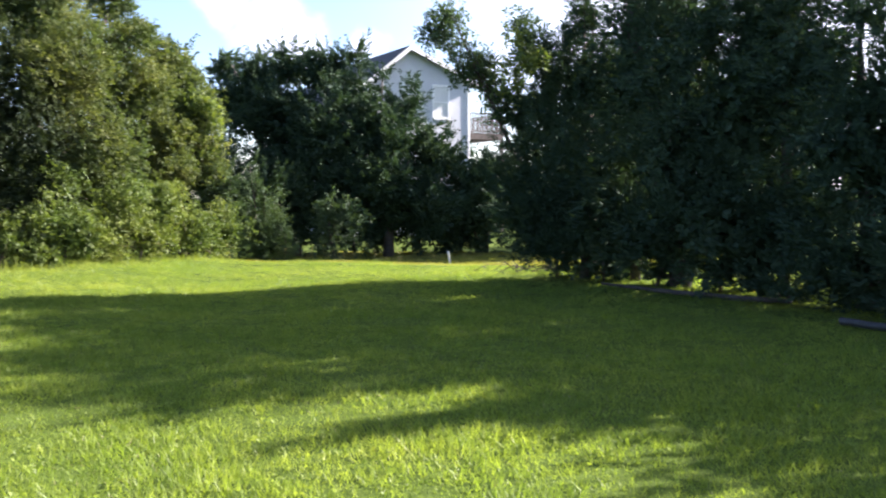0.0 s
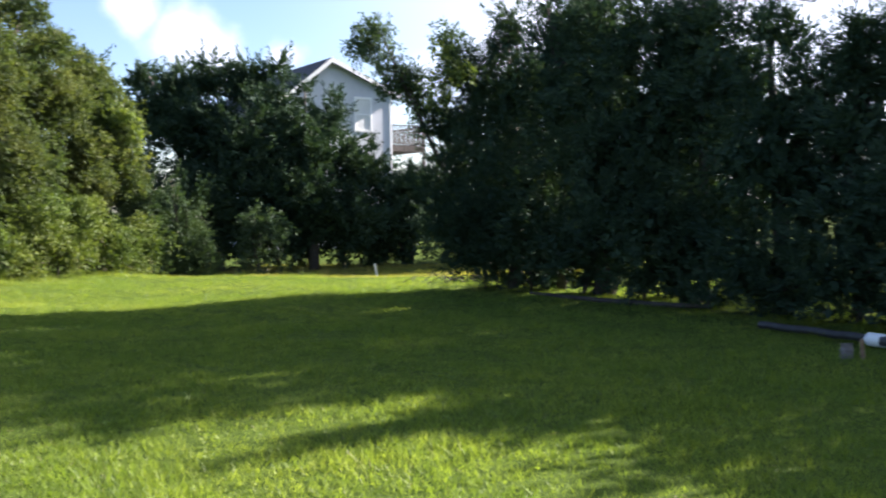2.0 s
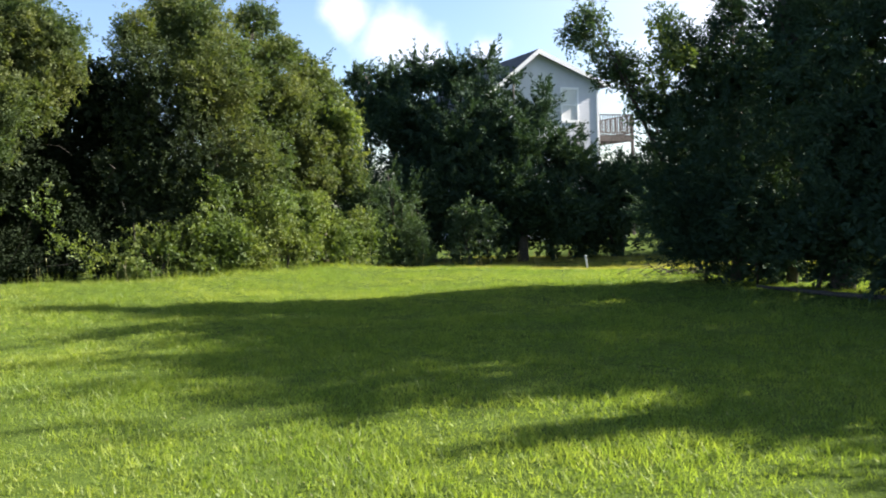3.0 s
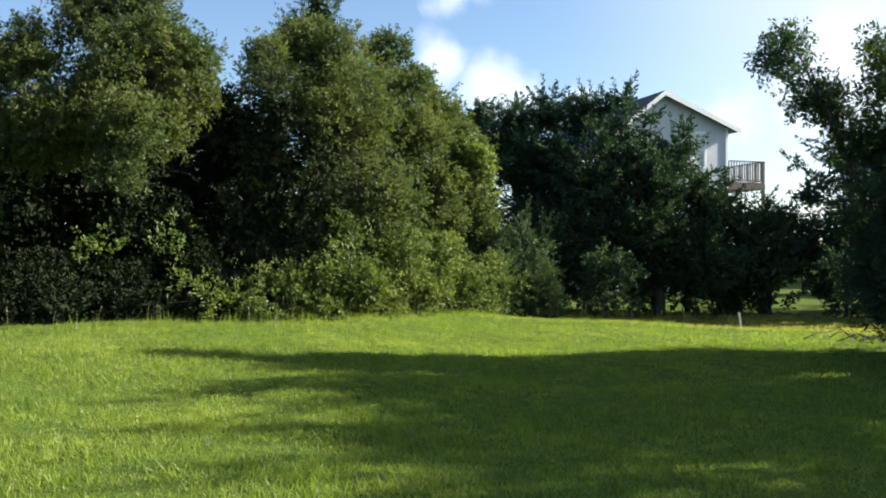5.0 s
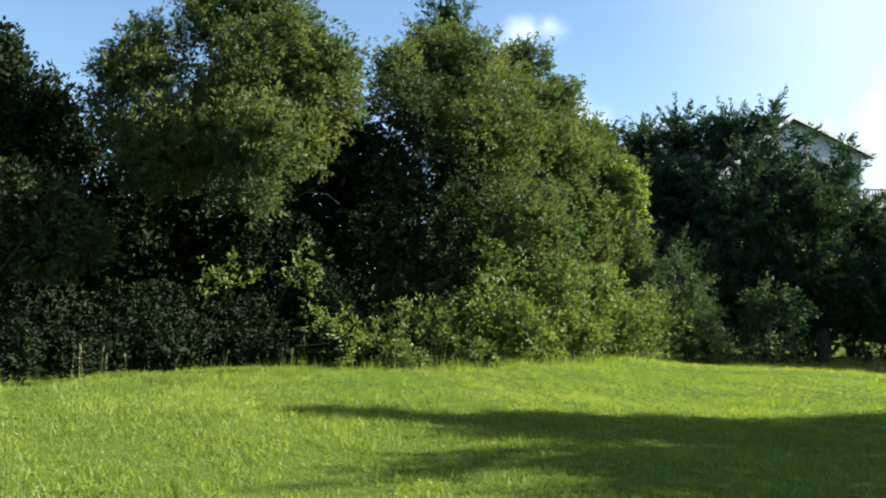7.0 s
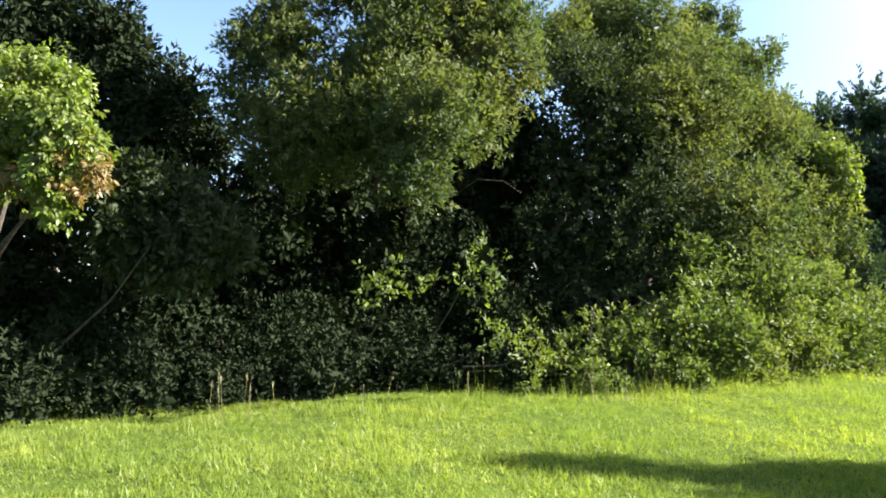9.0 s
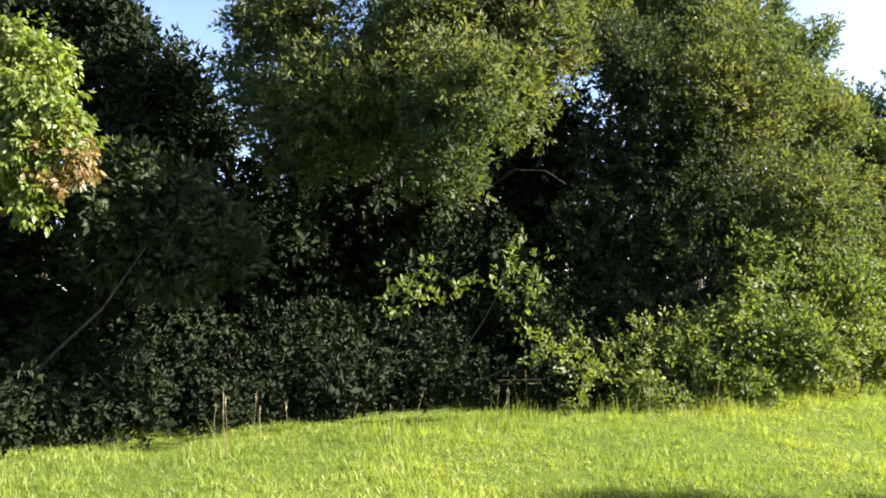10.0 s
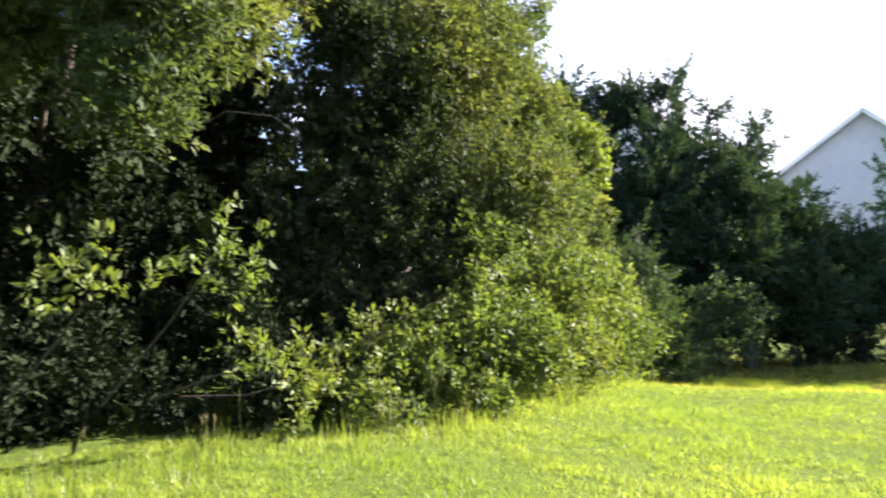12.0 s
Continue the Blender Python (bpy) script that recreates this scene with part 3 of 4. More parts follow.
back_r = [(-6.67, 27.95, 2.24, 0.75), (-5.87, 27.56, 3.18, 0.74), (-6.45, 27.48, 3.99, 0.30), (-5.12, 27.14, 4.05, 0.65), (-4.71, 27.17, 3.42, 0.87), (-5.31, 27.62, 2.06, 1.04), (-6.30, 28.01, 1.43, 0.68), (-5.53, 27.09, 4.53, 0.23), (-4.18, 27.21, 2.35, 1.16), (-3.65, 27.23, 3.69, 1.02), (-5.68, 27.08, 0.66, 0.61), (-4.92, 27.15, 0.83, 0.73), (-6.82, 27.93, 1.10, 0.48), (-4.18, 27.21, 0.55, 0.87)]
snag = [(-15.91, 23.03, 5.93, 0.33), (-15.85, 23.07, 5.49, 0.55), (-15.58, 22.78, 4.73, 0.82), (-15.13, 22.83, 3.84, 0.90), (-14.66, 22.66, 2.76, 1.06)]


tree("oak_tree", "tall broad oak with sunlit olive leaves over a dark hollow", "tree", oak, 185000, OAK, "whorl", 1, (-17.4, 12.4), 0.12, 4, 0.36)
oak_low = [(x - 0.95, y + 0.75, z, r) for x, y, z, r in oak_low] + [(-15.3, 10.4, 2.75, 0.6), (-14.9, 11.2, 2.6, 0.6), (-15.6, 9.7, 2.3, 0.55), (-14.5, 11.9, 2.0, 0.55), (-14.9, 10.9, 1.9, 0.5), (-15.6, 10.9, 1.3, 0.7), (-15.2, 11.7, 1.0, 0.7), (-15.9, 10.0, 1.2, 0.7)]
# The hollow's shade is put into the leaf colour of these bushes.
understory = tree("oak_understory", "bushes under the oak, their shade put into the dark leaf colour", "bush", oak_low, 76000, OAK_SHADED, "small", 2, (-16.2, 10.9), 0.05, 3, 0.35)
tree("mixed_tree", "tall dense tree with small olive leaves and vines", "tree", mixed, 150000, OAK, "small", 3, (-13.6, 14.4), 0.14, 1, 0.38)
spike = cone_lobes(-15.2, 16.7, 2.75, 1.2, 8, 5.1)
tagged(crown(bpy.data.objects["mixed_tree"], PLUME, 5200, OAK, "vine", 7, 0.12, 0.1, 0.6, "hanging_vine"), "thin vine drooping in an arch from the crown", kind="stuff")
# Unlit left side of the mixed tree, put into darker leaves.
tree("dark_side_tree", "dark tree between the oak and the vines, shade put into its leaf colour", "tree", mixed_dark, 62000, DULL_LEAF, "small", 6, (-14.5, 13.8), 0.1, 3)
tree("tall_cedar", "tall cedar whose pointed top stands over the trees", "tree", spike, 22000, CEDAR, "cedar", 4, (-15.2, 16.7), 0.12, 2, 0.2)
tree("vine_covered_tree", "round tree hung with bright green vine", "tree", mixed_back, 60000, OAK, "broad", 5, (-13.0, 19.0), 0.1, 2)
tagged(crown(bpy.data.objects["vine_covered_tree"], DROOP, 4200, VINE, "vine", 8, 0.12, 0.1, 0.6, "hanging_vine"), "green vine drooping over the tree's edge", kind="stuff")
for k, (lb, n) in enumerate(((shrub_a, 9000), (shrub_b, 22000), (shrub_c, 30000), (shrub_d, 16000))):
    tree("shrub", "yellow-green leafy shrub at the hedge foot in sun", "shrub", lb, n, SHRUB, "small", 10 + k, None, 0.03, 1, 0.2, "shrubs at the hedge foot")
for k, (x, y, h, r) in enumerate(((-11.26, 19.45, 2.35, 0.36), (-10.95, 19.65, 1.75, 0.34), (-11.85, 19.1, 2.6, 0.4), (-10.7, 19.9, 0.95, 0.36), (-12.15, 18.8, 2.8, 0.42), (-11.5, 18.9, 1.9, 0.36), (-11.1, 20.4, 1.6, 0.36))):
    tree("young_cedar", "young grey-green cedar with a pointed tip at the hedge foot", "tree", cone_lobes(x, y, h * 1.08, r * 0.85, 10), 9000, CEDAR_PALE, "cedar", 20 + k, (x, y), 0.03, 3, 0.08, "young cedars at the hedge foot")
vine_tree = tree("vine_curtain", "bright green vine hanging in a curtain over a dead tree", "vine", vine, 70000, VINE, "vine", 30, (-16.9, 6.3), 0.06, 3, 0.16, core=0.1, size=0.62)
crown(vine_tree, [(-14.38, 6.5, 2.8, .12), (-14.4, 6.36, 2.4, .1), (-14.7, 6.2, 2.5, .16), (-14.25, 6.6, 2.55, .09)], 2600, VINE_RED, "vine", 31, 0.1, 0, 0.6, "red_leaves")
# Tree behind the vine: its own shade is coloured into the leaves.
tree("dark_tree", "dark green tree behind the vine, shade put into its leaf colour", "tree", dark_l, 70000, OAK_SHADED, "broad", 32, (-18.2, 8.0), 0.12, 3)
tree("dark_bush", "dull green bush leaning out of the shade", "bush", dark_shrub, 30000, DULL_LEAF, "broad", 33, (-17.0, 7.8), 0.04, 3, 0.2)
# Deep shade behind the lawn's edge, coloured into near-black leaves.
tree("shade_bush", "near-black bushes, deep shade put into their leaf colour", "bush", under_l, 32000, OAK_SHADED, "broad", 34, None, 0.04, 2, 0.35)
tree("dense_cedar", "dense blue-green cedar with a knobbly top", "tree", backc, 120000, CEDAR, "farcedar", 40, (-12.5, 24.4), 0.15, 2, 0.4, core=2.2)
tree("dense_cedar", "broad dark cedar below the house", "tree", backd, 140000, CEDAR, "farcedar", 41, (-9.5, 24.6), 0.15, 2, 0.45, core=2.4)
tree("dense_cedar", "low dark cedar in front of the deck", "tree", backe, 26000, CEDAR, "farcedar", 42, (-7.2, 27.3), 0.1, 2, 0.3)
tree("dense_cedar", "narrow pointed cedar between the denser trees", "tree", snag, 14000, CEDAR, "farcedar", 44, (-15.5, 24.5), 0.1, 2, 0.25)
sapling = [(-10.15, 21.95, 1.55, .16), (-10.2, 21.9, 1.25, .25), (-9.8, 22.0, 1.1, .3), (-10.5, 21.9, 0.95, .3), (-9.55, 21.9, 0.7, .28), (-10.1, 21.9, 0.7, .4), (-10.7, 22, 0.45, .3), (-9.5, 22.1, 0.15, .3), (-10.2, 22.0, 0.15, .4)]
tree("sapling", "loose leafy green sapling before the dark cedars", "tree", sapling, 7000, CEDAR_PALE, "broad", 43, (-10.15, 21.95), 0.03, 2, 0.22, core=0.3)
for k, (x, y, h) in enumerate(((-12.9, 9.25, 1.5), (-12.85, 10.25, 1.6), (-12.7, 11.0, 0.6), (-12.75, 10.7, 0.9))):
    rr = random.Random(90 + k)
    z = gz(x, y)
    lb = [(x + rr.uniform(-.28, .1), y + rr.uniform(-.3, .3), z + h - .35 * rr.random(), rr.uniform(.06, .1)) for _ in range(5)]
    # Sun on these tips is put into the colour: bright leaf on dark bushes.
    tagged(crown(understory, lb, 420, SHRUB, "small", 150 + k, 0.1, 0, 1.0, "sunlit_sprig"), kind="stuff")
    part("limb", tube([Vector(p) - understory.location for p in ((x - 1.3, y + 0.2, z + 0.3), (x - 0.6, y + 0.1, z + h * 0.6), (x - 0.1, y, z + h - 0.1))], [0.012, 0.009, 0.004], 5), BARK, understory)
arch = tree("vine_arch", "leafy vine arching out over a bare limb", "vine", curl, 20000, CEDAR_PALE, "small", 50, (-2.6, 16.2), 0.05, 4, 0.13, core=0.3)
# The sprout's sunlight is put into a brighter, yellower leaf.
tagged(crown(arch, [(-3.1, 14.4, 3.9, .2), (-3.0, 14.3, 3.6, .22), (-3.3, 14.3, 3.4, .15), (-3.15, 14.45, 4.3, .1)], 1500, SHRUB, "broad", 61, 0.12, 0, 1.0, "sunlit_leaves"), kind="stuff")
tree("cedar_thicket", "tall dark cedar in its own shade, seen against the sun", "tree", g1, 80000, CEDAR, "cedar", 51, (-2.2, 16.0), 0.1, 3, 0.35, core=0.65)
tree("cedar_thicket", "tall dark cedar with a broad crown against the sun", "tree", g2, 85000, CEDAR, "cedar", 52, (-0.5, 14.2), 0.15, 2, 0.35, core=0.65)
tree("cedar_thicket", "dark cedar with twin leaders by the pipe", "tree", g3, 60000, CEDAR, "cedar", 53, (1.9, 12.2), 0.12, 2, 0.3, core=0.65)
tree("cedar_thicket", "dark cedar behind the fallen pipe", "tree", g4, 55000, CEDAR, "cedar", 54, (3.7, 10.6), 0.12, 2, 0.3, core=0.65)
tree("cedar_thicket", "dark cedar at the end of the pipe", "tree", g5, 26000, CEDAR, "cedar", 55, (4.9, 8.6), 0.12, 2, 0.35, core=0.3)
tree("cedar_thicket", "feathery cedar at the gap in the hedge", "tree", back_r, 26000, CEDAR, "farcedar", 56, (-3.9, 27.6), 0.1, 2, 0.3)
for k, lb in enumerate((g2, g3, g4, g5)):
    lb = [(x + SUN.x * 1.3, y + SUN.y * 1.3, z, r * 0.9) for x, y, z, r in lb if r > 0.6 and z < 2.8]
    tree("cedar_thicket", "dark cedar standing close behind the front of the thicket", "tree", lb, 12000, CEDAR, "farcedar", 62 + k, None, 0.1, 2, 0.45, size=0.8)
# Most of these tops are out of view, placed to cast the lawn's shadow fingers.
for k, (x, y, top, r) in enumerate(((-0.6, 14.6, 5.9, 0.55), (0.95, 13.4, 6.2, 0.5), (0.6, 13.9, 5.0, 0.7), (-1.3, 15.0, 5.2, 0.5), (3.95, 10.5, 4.6, 0.16), (3.2, 11.2, 4.05, 0.25), (2.7, 11.5, 3.75, 0.22), (-2.2, 15.3, 5.0, 0.35))):
    tree("cedar_thicket", "pointed dark cedar leader above the thicket", "tree", cone_lobes(x, y, top - 3.0, r, 6, 3.0), 9000, CEDAR, "cedar", 140 + k, (x, y), 0.08, 2, 0.2)
# Trees added out of view, sized to throw the lawn's large shadows.
tall_r = [(9.0, 17.6, 9.0, 1.1), (9.3, 17.2, 7.7, 1.3), (8.6, 18.0, 6.2, 1.5), (9.8, 16.8, 5.2, 1.3), (9.0, 17.5, 3.6, 1.8), (9.0, 17.5, 1.6, 1.8), (7.8, 15.8, 4.6, 1.2), (9.3, 17.0, 8.8, 0.8), (8.8, 18.6, 9.4, 1.1), (9.0, 18.2, 7.8, 1.2)]
tree("added_shade_tree", "tall dark tree added out of view behind the thicket to shade the lawn", "tree", tall_r, 22000, CEDAR, "farcedar", 58, (9.0, 17.5), 0.2, 1, 0.5, core=0.6)
tall_t = [(8.9, 19.8, 10.0, 1.0), (8.6, 20.1, 8.3, 1.4), (9.3, 19.5, 6.8, 1.5), (8.9, 20.0, 5.0, 1.7), (8.9, 20.0, 3.0, 1.8), (8.9, 19.8, 1.4, 1.6)]
tree("added_shade_tree", "tall dark tree added out of view behind the thicket to shade the lawn", "tree", tall_t, 20000, CEDAR, "farcedar", 60, (8.9, 19.8), 0.2, 1, 0.5, core=0.5)
# Also added unseen: its lobes darken the grass at the near right.
tall_s = [(6.1, 7.7, 3.0, 0.75), (7.2, 8.9, 4.0, 0.7), (5.5, 6.8, 2.3, 0.6), (7.4, 8.6, 4.2, 1.2), (6.6, 7.0, 3.2, 1.3), (9.0, 10.2, 4.6, 1.2), (7.6, 7.6, 1.6, 1.5), (6.5, 5.4, 2.6, 1.3), (8.2, 6.6, 4.4, 1.3), (7.0, 4.4, 1.4, 1.2)]
tree("added_shade_tree", "dense cedar added out of view beyond the pipe to shade the lawn", "tree", tall_s, 24000, CEDAR, "farcedar", 59, (7.5, 7.6), 0.2, 1, 0.5, core=0.8)
# Added behind the thicket, hidden from view, to shade the ground past the crest.
for k, (x, y) in enumerate(((-1.6, 27.6), (0.6, 31.6), (-3.6, 30.0))):
    rr = random.Random(70 + k)
    lb = [(x + rr.uniform(-.7, .7), y + rr.uniform(-.7, .7), 1.0 + 0.75 * j, rr.uniform(0.9, 1.3)) for j in range(7)]
    tree("cedar_thicket", "unseen dark cedar added beyond the thicket to shade the ground", "tree", lb, 12000, CEDAR, "farcedar", 120 + k, (x, y), 0.15, 2, 0.5, core=0.6)
for k in range(9):
    rr = random.Random(30 + k)
    x, y = -15.6 + 1.05 * k, 25.6 + 0.12 * k
    lb = [(x + rr.uniform(-.5, .5), y + rr.uniform(-.3, .4), -0.1 + 0.5 * j, rr.uniform(0.5, 0.7)) for j in range(4)]
    tree("cedar_scrub", "dark scrub filling the foot of the cedars", "bush", lb, 5000, CEDAR, "farcedar", 130 + k, (x, y + 0.3), 0.05, 2, 0.3, "scrub at the foot of the cedars", core=0.5)
for k, (x, y, n) in enumerate([(-5.1 + 1.0 * k, 27.4 + 0.2 * k, 4) for k in range(6)] + [(-14.5 + 1.1 * k, 40.0, 4) for k in range(5)] + [(-8.2 + 1.3 * k, 40.0, 4) for k in range(8)]):
    rr = random.Random(300 + k)
    lb = [(x + rr.uniform(-.5, .5), y + rr.uniform(-.3, .4), 0.0 + 0.5 * j, rr.uniform(0.55, 0.75)) for j in range(n)]
    tree("cedar_scrub", "dark scrub beyond the far side of the lawn", "bush", lb, 3500, CEDAR, "farcedar", 300 + k, (x, y + 0.2), 0.05, 3, 0.3, "scrub beyond the lawn", core=0.4)
# Hidden trees added only to keep the far lawn dark.
for k, (x, y) in enumerate(((0.5, 36.0), (3.5, 41.0), (4.5, 34.5), (-3.0, 43.0))):
    rr = random.Random(330 + k)
    lb = [(x + rr.uniform(-1, 1), y + rr.uniform(-1, 1), 1.0 + 0.85 * j, rr.uniform(1.2, 1.7)) for j in range(6)]
    tree("distant_tree", "unseen dark tree added far beyond the thicket to shade the far lawn", "tree", lb, 7000, CEDAR, "farcedar", 340 + k, (x, y), 0.15, 3, 0.6, size=1.3, core=0.5)
low = ((-2.7, 15.2), (-1.3, 14.9), (-1.8, 15.5), (-0.4, 14.2), (0.9, 13.0), (-1.8, 14.6), (-0.9, 14.0), (0.1, 13.3), (1.0, 12.5), (1.9, 11.8), (2.6, 11.0), (3.3, 10.3), (4.0, 9.4), (4.6, 8.4), (5.1, 7.3))
for k, (x, y) in enumerate(low):
    rr = random.Random(k)
    lb = [(x + rr.uniform(-.35, .35), y + rr.uniform(-.1, .5), 0.25 + 0.45 * j * rr.uniform(.6, 1.1), rr.uniform(0.45, 0.62)) for j in range(4)]
    tree("thicket_bush", "dark scrubby bush filling the foot of the thicket", "bush", lb, 9000, CEDAR, "cedar", 80 + k, (x, y + 0.2), 0.03, 2, 0.25, "bushes at the thicket foot", core=0.4)
# Foot bushes: the dimness along the edge is put into the leaf colour.
for k in range(13):
    rr = random.Random(200 + k)
    y = 4.3 + 0.68 * k
    x = float(hedge_x(y)) - (1.35 if 7.5 < y < 11.5 else 1.0)
    h = rr.uniform(0.6, 1.3)
    lb = [(x + rr.uniform(-.3, .15) - 0.25 * j, y + rr.uniform(-.35, .35), gz(x, y) + 0.15 + h * j / 3.5, rr.uniform(0.3, 0.45)) for j in range(4)]
    tree("foot_bush", "dull green bush at the lawn's edge, shade put into its leaf colour", "bush", lb, 5500, OAK_SHADED, "small", 160 + k, (x - 0.3, y), 0.012, 2, 0.22, "bushes along the hedge foot")
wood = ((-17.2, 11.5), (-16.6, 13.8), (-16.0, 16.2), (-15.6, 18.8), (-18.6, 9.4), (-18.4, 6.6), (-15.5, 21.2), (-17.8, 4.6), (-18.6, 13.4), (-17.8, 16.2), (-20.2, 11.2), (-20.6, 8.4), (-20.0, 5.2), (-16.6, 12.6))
# Added fill trees that close bright gaps; their leaves are coloured as shade.
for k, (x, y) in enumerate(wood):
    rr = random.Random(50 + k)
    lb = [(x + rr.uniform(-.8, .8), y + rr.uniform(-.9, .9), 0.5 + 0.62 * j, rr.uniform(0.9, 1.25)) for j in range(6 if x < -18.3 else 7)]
    tree("inner_tree", "dark fill tree added deep in the hedge, shade put into its leaf colour", "tree", lb, 9000, OAK_SHADED, "far", 100 + k, (x, y), 0.09, 2, 0.4, "dark trees inside the hedge", size=1.1, core=0.6)


def far_trees():
    rng = random.Random(11)
    for k, (x, y, h) in enumerate(((3, 62, 5), (-3, 64, 5.5), (-8, 66, 6), (-14, 62, 5), (-20, 66, 6), (9, 60, 5), (-26, 62, 5))):
        lb = [(x + rng.uniform(-2, 2), y + rng.uniform(-1, 1), rng.uniform(0.2, 0.85) * h, rng.uniform(1.2, 1.8)) for _ in range(8)]
        tree("distant_tree", "distant dark green tree beyond the far lawn", "tree", lb, 5000, CEDAR, "farcedar", 70 + k, (x, y), 0.2, 3, 0.7, "far trees", size=1.8, core=0.15)


far_trees()

# ---- house ----
HOUSE_AT = Vector((-13.8, 38.5, 0))
G = Vector((0.666, 0.746, 0)).normalized()
D = Vector((-0.746, 0.666, 0)).normalized()
FR = Matrix((( G.x, D.x, 0, HOUSE_AT.x), (G.y, D.y, 0, HOUSE_AT.y), (0, 0, 1, -0.36), (0, 0, 0, 1)))


def make_house():
    """Gable end along x (peak at 0), ridge along y, ground at 0."""
    peak, right, left, depth = 8.75, 3.4, -3.6, 9.0
    zr, zl = peak - right * 0.40, peak - 3.6 * 0.78
    ob = new("house")
    ob.matrix_world = FR
    tagged(ob, "pale grey-blue clapboard house with dark roof, behind trees", "house")
    h = 0.15
    z = 0.0

    def edge(zz, side):
        if side > 0:
            return right if zz <= zr else (peak - zz) / (peak - zr) * right
        return left if zz <= zl else (peak - zz) / (peak - zl) * left

    while z < peak - 0.2:
        z1 = z + h
        a0, a1, b0, b1 = edge(z, -1), edge(z, 1), edge(z1, -1), edge(z1, 1)
        bm = bmesh.new()
        vs = [bm.verts.new(c) for c in ((a0, -0.014, z), (a1, -0.014, z), (b1, -0.004, z1), (b0, -0.004, z1), (a0, 0, z), (a1, 0, z))]
        bm.faces.new(vs[:4])
        bm.faces.new((vs[4], vs[5], vs[1], vs[0]))
        part("clapboard", bm, SIDING, ob)
        z = z1
    bm = bmesh.new()
    vs = [bm.verts.new(c) for c in ((left, 0.005, 0), (right, 0.005, 0), (right, 0.005, zr), (0, 0.005, peak), (left, 0.005, zl))]
    ws = [bm.verts.new((v.co.x, depth, v.co.z)) for v in vs]
    bm.faces.new(vs)
    bm.faces.new(ws[::-1])
    bm.faces.new((vs[1], ws[1], ws[2], vs[2]))
    bm.faces.new((vs[0], vs[4], ws[4], ws[0]))
    part("wall", bm, SIDING, ob)
    bm = bmesh.new()
    for sx, sz, k in ((right + 0.45, zr - 0.45 * 0.40, 1), (left - 0.4, zl - 0.4 * 0.78, -1)):
        p = [(0, peak), (sx, sz)]
        q = []
        for y in (-0.35, depth + 0.35):
            for dz in (0.0, 0.13):
                q += [bm.verts.new((p[0][0], y, p[0][1] + dz)), bm.verts.new((p[1][0], y, p[1][1] + dz))]
        for f in ((0, 1, 3, 2), (4, 6, 7, 5), (2, 3, 7, 6), (0, 4, 5, 1), (1, 5, 7, 3)):
            bm.faces.new([q[i] for i in f])
    bmesh.ops.recalc_face_normals(bm, faces=bm.faces)
    part("roof", bm, SHINGLE, ob)
    for sx, sz in ((right + 0.47, zr - 0.47 * 0.40), (left - 0.42, zl - 0.42 * 0.78)):
        bm = bmesh.new()
        q = [bm.verts.new(c) for y in (-0.385, -0.36) for c in ((0, y, peak + 0.13), (sx, y, sz + 0.13), (sx, y, sz - 0.08), (0, y, peak - 0.09))]
        for f in ((0, 1, 2, 3), (7, 6, 5, 4), (0, 4, 5, 1), (1, 5, 6, 2), (2, 6, 7, 3)):
            bm.faces.new([q[i] for i in f])
        bmesh.ops.recalc_face_normals(bm, faces=bm.faces)
        part("bargeboard", bm, WHITE, ob, "white painted bargeboard")
    box("corner_board", 0.13, 0.05, zr, pose(right - 0.05, -0.03, zr / 2), WHITE, ob)
    # window
    wx, wz, ww, wh = 1.78, 6.35, 0.78, 1.45
    win = tagged(new("window"), "white-framed sash window")
    win.parent = ob
    win.location = (wx, -0.03, wz)
    for sx, sz, x, z in ((ww + 0.22, 0.11, 0, wh / 2 + 0.055), (ww + 0.22, 0.11, 0, -wh / 2 - 0.055), (0.11, wh, -ww / 2 - 0.055, 0), (0.11, wh, ww / 2 + 0.055, 0), (ww, 0.05, 0, 0)):
        box("frame", sx, 0.06, sz, pose(x, 0, z), WHITE, win)
    box("pane", ww, 0.01, wh / 2, pose(0, 0.012, wh / 4), BLIND, win, 0, "pale blind behind the pane")
    box("pane", ww, 0.01, wh / 2, pose(0, 0.012, -wh / 4), BLIND, win, 0)


make_house()


def make_deck():
    ob = new("deck")
    ob.matrix_world = FR @ pose(3.42, 0.2, 0)
    tagged(ob, "raised weathered wooden deck with slatted railing on the house", "deck")
    w, d, f = 2.15, 4.2, 4.95
    for k in range(14):
        box("deck_board", w, 0.28, 0.035, pose(w / 2, 0.16 + k * 0.3, f), DECKWOOD, ob, 0)
    box("rim_joist", w, 0.05, 0.27, pose(w / 2, 0.0, f - 0.16), DECKWOOD, ob)
    box("rim_joist", 0.05, d, 0.27, pose(w - 0.03, d / 2 + 0.03, f - 0.16), DECKWOOD, ob)
    for x, y in ((w - 0.06, 0.06), (w - 0.06, d), (0.1, d)):
        box("post", 0.12, 0.12, f + 0.98, pose(x, y, (f + 0.98) / 2), DECKWOOD, ob)
    for m, n in ((pose(0, 0.02, f), 15), (pose(w - 0.03, 0.05, f, 0, 0, 90), 28), (pose(0, d, f), 15)):
        run = w if n == 15 else d
        box("handrail", run, 0.09, 0.045, m @ pose(run / 2, 0, 1.0), DECKWOOD, ob)
        box("bottom_rail", run, 0.045, 0.06, m @ pose(run / 2, 0, 0.12), DECKWOOD, ob)
        for k in range(n):
            box("baluster", 0.038, 0.038, 0.86, m @ pose(run * (k + 0.5) / n, 0, 0.55), DECKWOOD, ob, 0)


make_deck()


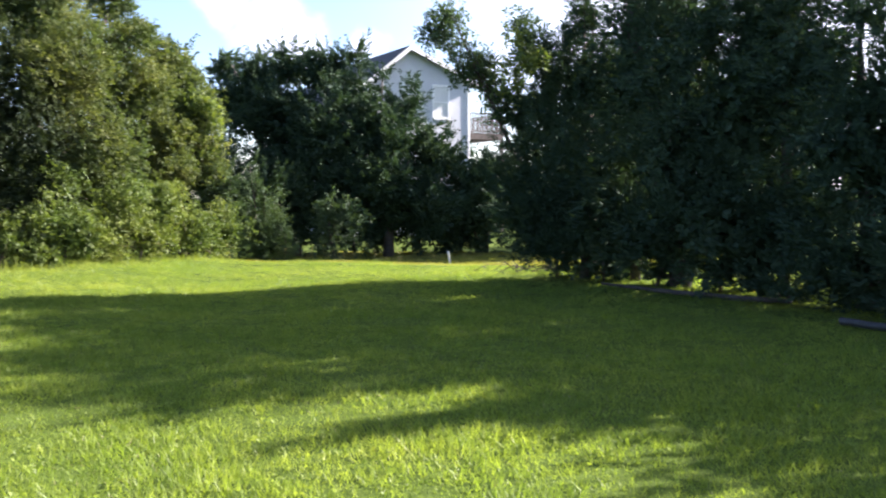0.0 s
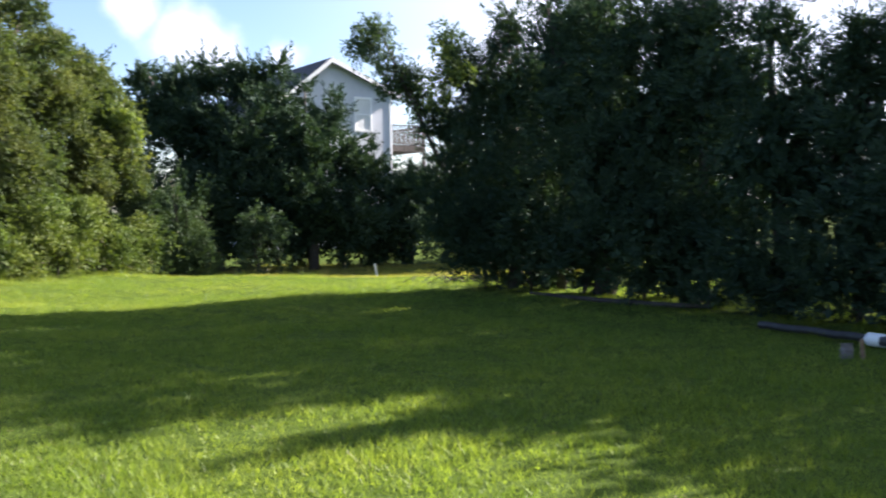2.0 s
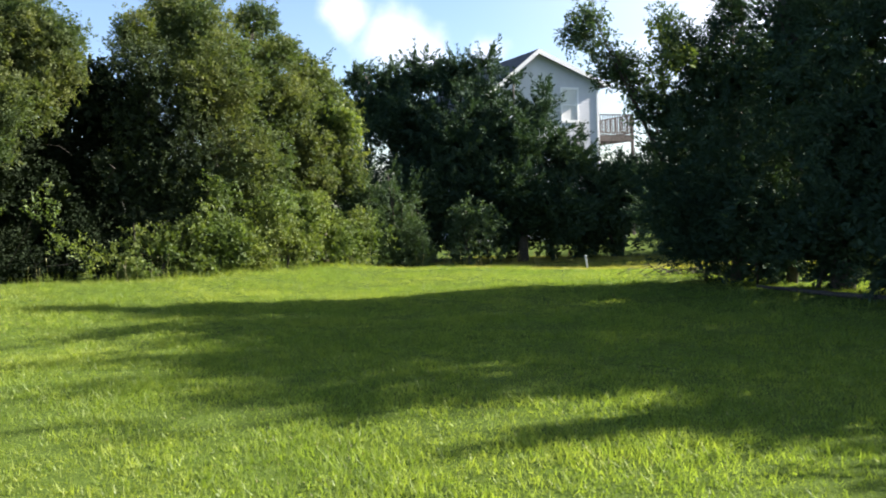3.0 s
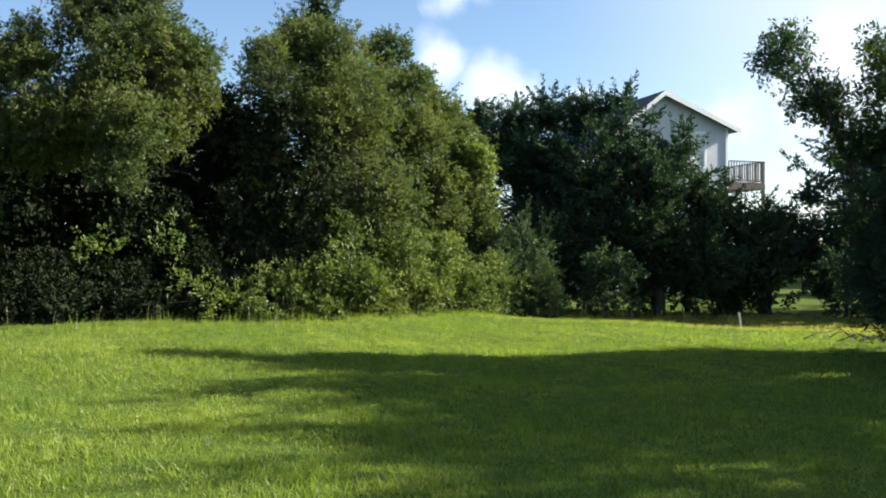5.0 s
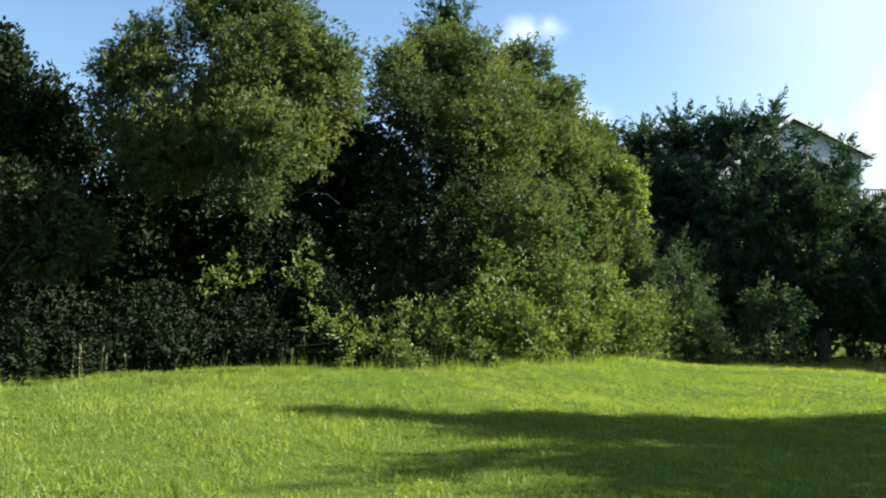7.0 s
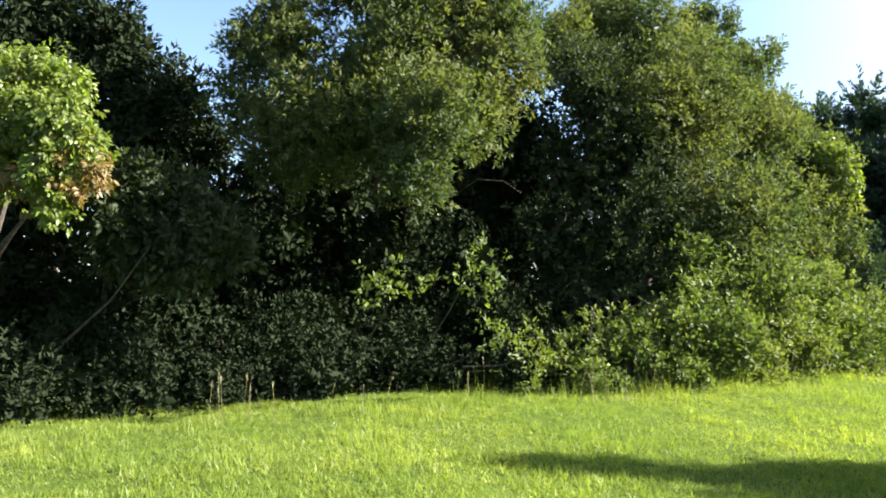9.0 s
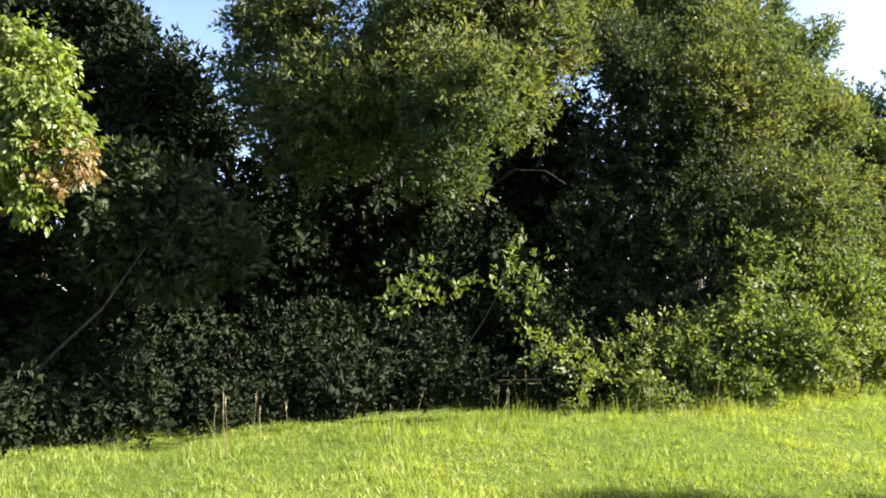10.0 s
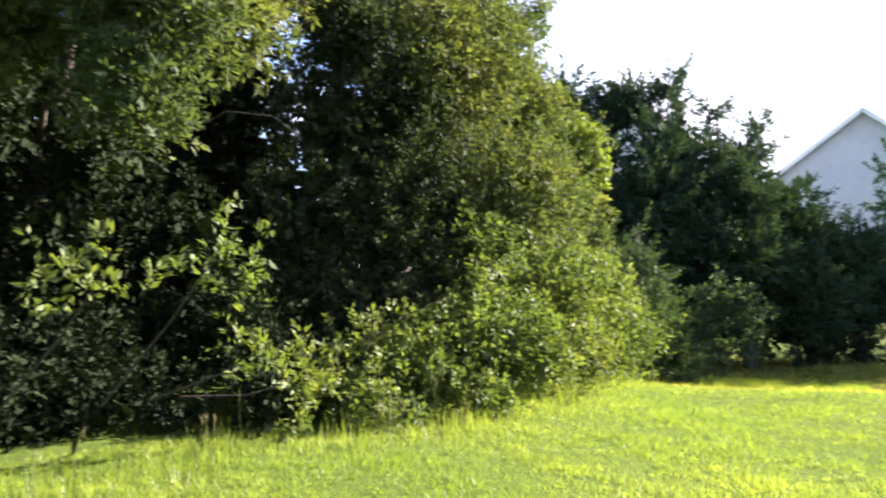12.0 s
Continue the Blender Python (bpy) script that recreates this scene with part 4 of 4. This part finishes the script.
def far_house():
    """A taller house farther off, of which the gable shows over the trees."""
    ob = new("far_house")
    ob.matrix_world = pose(-3.8, 54.9, -1.3, 0, 0, -8)
    tagged(ob, "tall pale lavender-grey house with a grey gable roof beyond the trees", "house")
    bm = bmesh.new()
    fr = [bm.verts.new(c) for c in ((-4.6, 0, 0), (4.6, 0, 0), (4.6, 0, 8.1), (0, 0, 11.6), (-4.6, 0, 8.1))]
    bk = [bm.verts.new((v.co.x, 9, v.co.z)) for v in fr]
    bm.faces.new(fr)
    bm.faces.new(bk[::-1])
    for k in range(5):
        if k not in (2, 3):
            bm.faces.new((fr[k], bk[k], bk[(k + 1) % 5], fr[(k + 1) % 5]))
    bmesh.ops.recalc_face_normals(bm, faces=bm.faces)
    part("wall", bm, SIDING, ob)
    for s in (-1, 1):
        bm = bmesh.new()
        a = math.degrees(math.atan2(3.5, 4.6))
        box_into(bm, 6.3, 9.8, 0.16, pose(s * 2.48, 4.5, 9.82, 0, s * a, 0))
        part("roof", bm, SHINGLE, ob)
        bm = bmesh.new()
        box_into(bm, 6.3, 0.04, 0.24, pose(s * 2.48, -0.43, 9.82, 0, s * a, 0))
        part("bargeboard", bm, WHITE, ob, "white painted bargeboard")


far_house()

# ---- things on the ground ----


def stake():
    ob = thing("marker_stake", "short white wooden marker stake leaning in the lawn", "stake", (-6.7, 21.8, gz(-6.7, 21.8)))
    bm = bmesh.new()
    box_into(bm, 0.045, 0.025, 0.42, pose(0, 0, 0.17, 4, -9, 20), 0.004)
    part("post", bm, WHITE, ob)


stake()


def corrugated(points, r, pitch=0.035):
    pts = [Vector(p) for p in points]
    out, rad = [], []
    for a, b in zip(pts, pts[1:]):
        n = max(2, int((b - a).length / (pitch / 2)))
        for k in range(n):
            out.append(a.lerp(b, k / n))
            rad.append(r * (1.0 if len(out) % 2 else 0.9))
    out.append(pts[-1])
    rad.append(r)
    return tube(out, rad, 14)


def pipe():
    z = 0.09
    ob = thing("drain_pipe", "long black corrugated drain pipe lying along the hedge foot", "pipe", (2.32, 9.27, gz(2.32, 9.27)))
    def along(a, b, n=7, sag=0.0):
        return [(a[0] + (b[0] - a[0]) * k / n - 2.32, a[1] + (b[1] - a[1]) * k / n + 0.04 * math.sin(math.pi * k / n) - 9.27, z + 0.006 * math.sin(2.2 * k)) for k in range(n + 1)]
    part("pipe_run", corrugated(along((2.36, 9.2), (4.3, 6.9)), 0.058), BLACKPIPE, ob, smooth=False)
    part("pipe_run", corrugated(along((2.28, 9.34), (1.35, 10.3)), 0.045), BLACKPIPE, ob, smooth=False)
    part("coupling", tube([(-0.05, 0.06, z), (-0.05, 0.06, z), (0.05, -0.05, z), (0.09, -0.1, z - 0.005)], [0.058, 0.07, 0.07, 0.062], 18), PVC, ob, "white plastic coupling")


pipe()


def stump():
    ob = thing("wood_stump", "small weathered grey wood stump in the grass", "stump", (1.86, 8.5, gz(1.86, 8.5)))
    part("body", tube([(0, 0, -0.03), (0.01, 0, 0.08), (0.01, 0.01, 0.14)], [0.07, 0.062, 0.058], 11), GREYWOOD, ob)
    ob = thing("wood_stake", "short split wooden stake leaning by the stump", "stake", (1.97, 8.35, gz(1.97, 8.35)))
    bm = bmesh.new()
    box_into(bm, 0.035, 0.03, 0.26, pose(0, 0, 0.07, 4, -7, 15), 0.005)
    part("post", bm, CUTWOOD, ob)


stump()


def fallen_log():
    ob = thing("fallen_log", "pale grey fallen log in the shade of the hedge", "log", (-0.2, 12.6, gz(-0.2, 12.6)))
    part("body", tube([(-1.5, 1.2, 0.08), (-0.5, 0.55, 0.05), (0.4, 0.0, 0.04), (1.2, -0.3, 0.05)], [0.02, 0.035, 0.045, 0.03], 9), BARK, ob, smooth=True)


fallen_log()


def brush():
    rng = random.Random(21)
    ob = thing("brush_pile", "low pile of bare cut twigs at the thicket's corner", "brush pile", (-3.2, 16.4, gz(-3.2, 16.4)))
    for k in range(60):
        x, y = rng.gauss(0, 0.7), rng.gauss(0, 0.25)
        a, L = rng.uniform(0, math.tau), rng.uniform(0.25, 0.6)
        h = rng.uniform(0.02, 0.16)
        p = Vector((x, y, 0.02))
        q = p + Vector((math.cos(a) * L * 0.5, math.sin(a) * L * 0.3, h))
        r = q + Vector((math.cos(a + 0.5) * L * 0.5, math.sin(a + 0.5) * L * 0.3, rng.uniform(-0.1, 0.1)))
        part("twig", tube([p, q, r], [0.009, 0.007, 0.003], 4), BARK, ob)


brush()


def bare_branch(points, radius):
    ob = thing("bare_branch", "bare grey-brown dead branch inside the hedge", "branch", points[0], "bare branches in the hedge")
    o = Vector(points[0])
    n = len(points)
    part("wood", tube([Vector(p) - o for p in points], [radius * (1 - 0.75 * k / (n - 1)) for k in range(n)], 7), BARK, ob, smooth=True)


bare_branch([(-16.0, 6.6, 0.3), (-15.6, 6.9, 1.0), (-15.35, 7.3, 1.45), (-14.9, 7.5, 2.0)], 0.022)
bare_branch([(-13.3, 13.0, 0.3), (-12.9, 12.7, 0.9), (-12.5, 12.5, 1.2), (-12.1, 12.4, 1.35)], 0.02)
bare_branch([(-13.2, 12.6, 0.3), (-12.8, 12.2, 0.8), (-12.5, 11.9, 1.3)], 0.018)
bare_branch([(-13.6, 10.6, 2.6), (-13.1, 10.5, 2.75), (-12.75, 10.55, 2.7), (-12.55, 10.6, 2.55)], 0.009)
bare_branch([(-13.4, 12.2, 2.2), (-12.9, 11.9, 2.35), (-12.6, 11.5, 2.4)], 0.014)
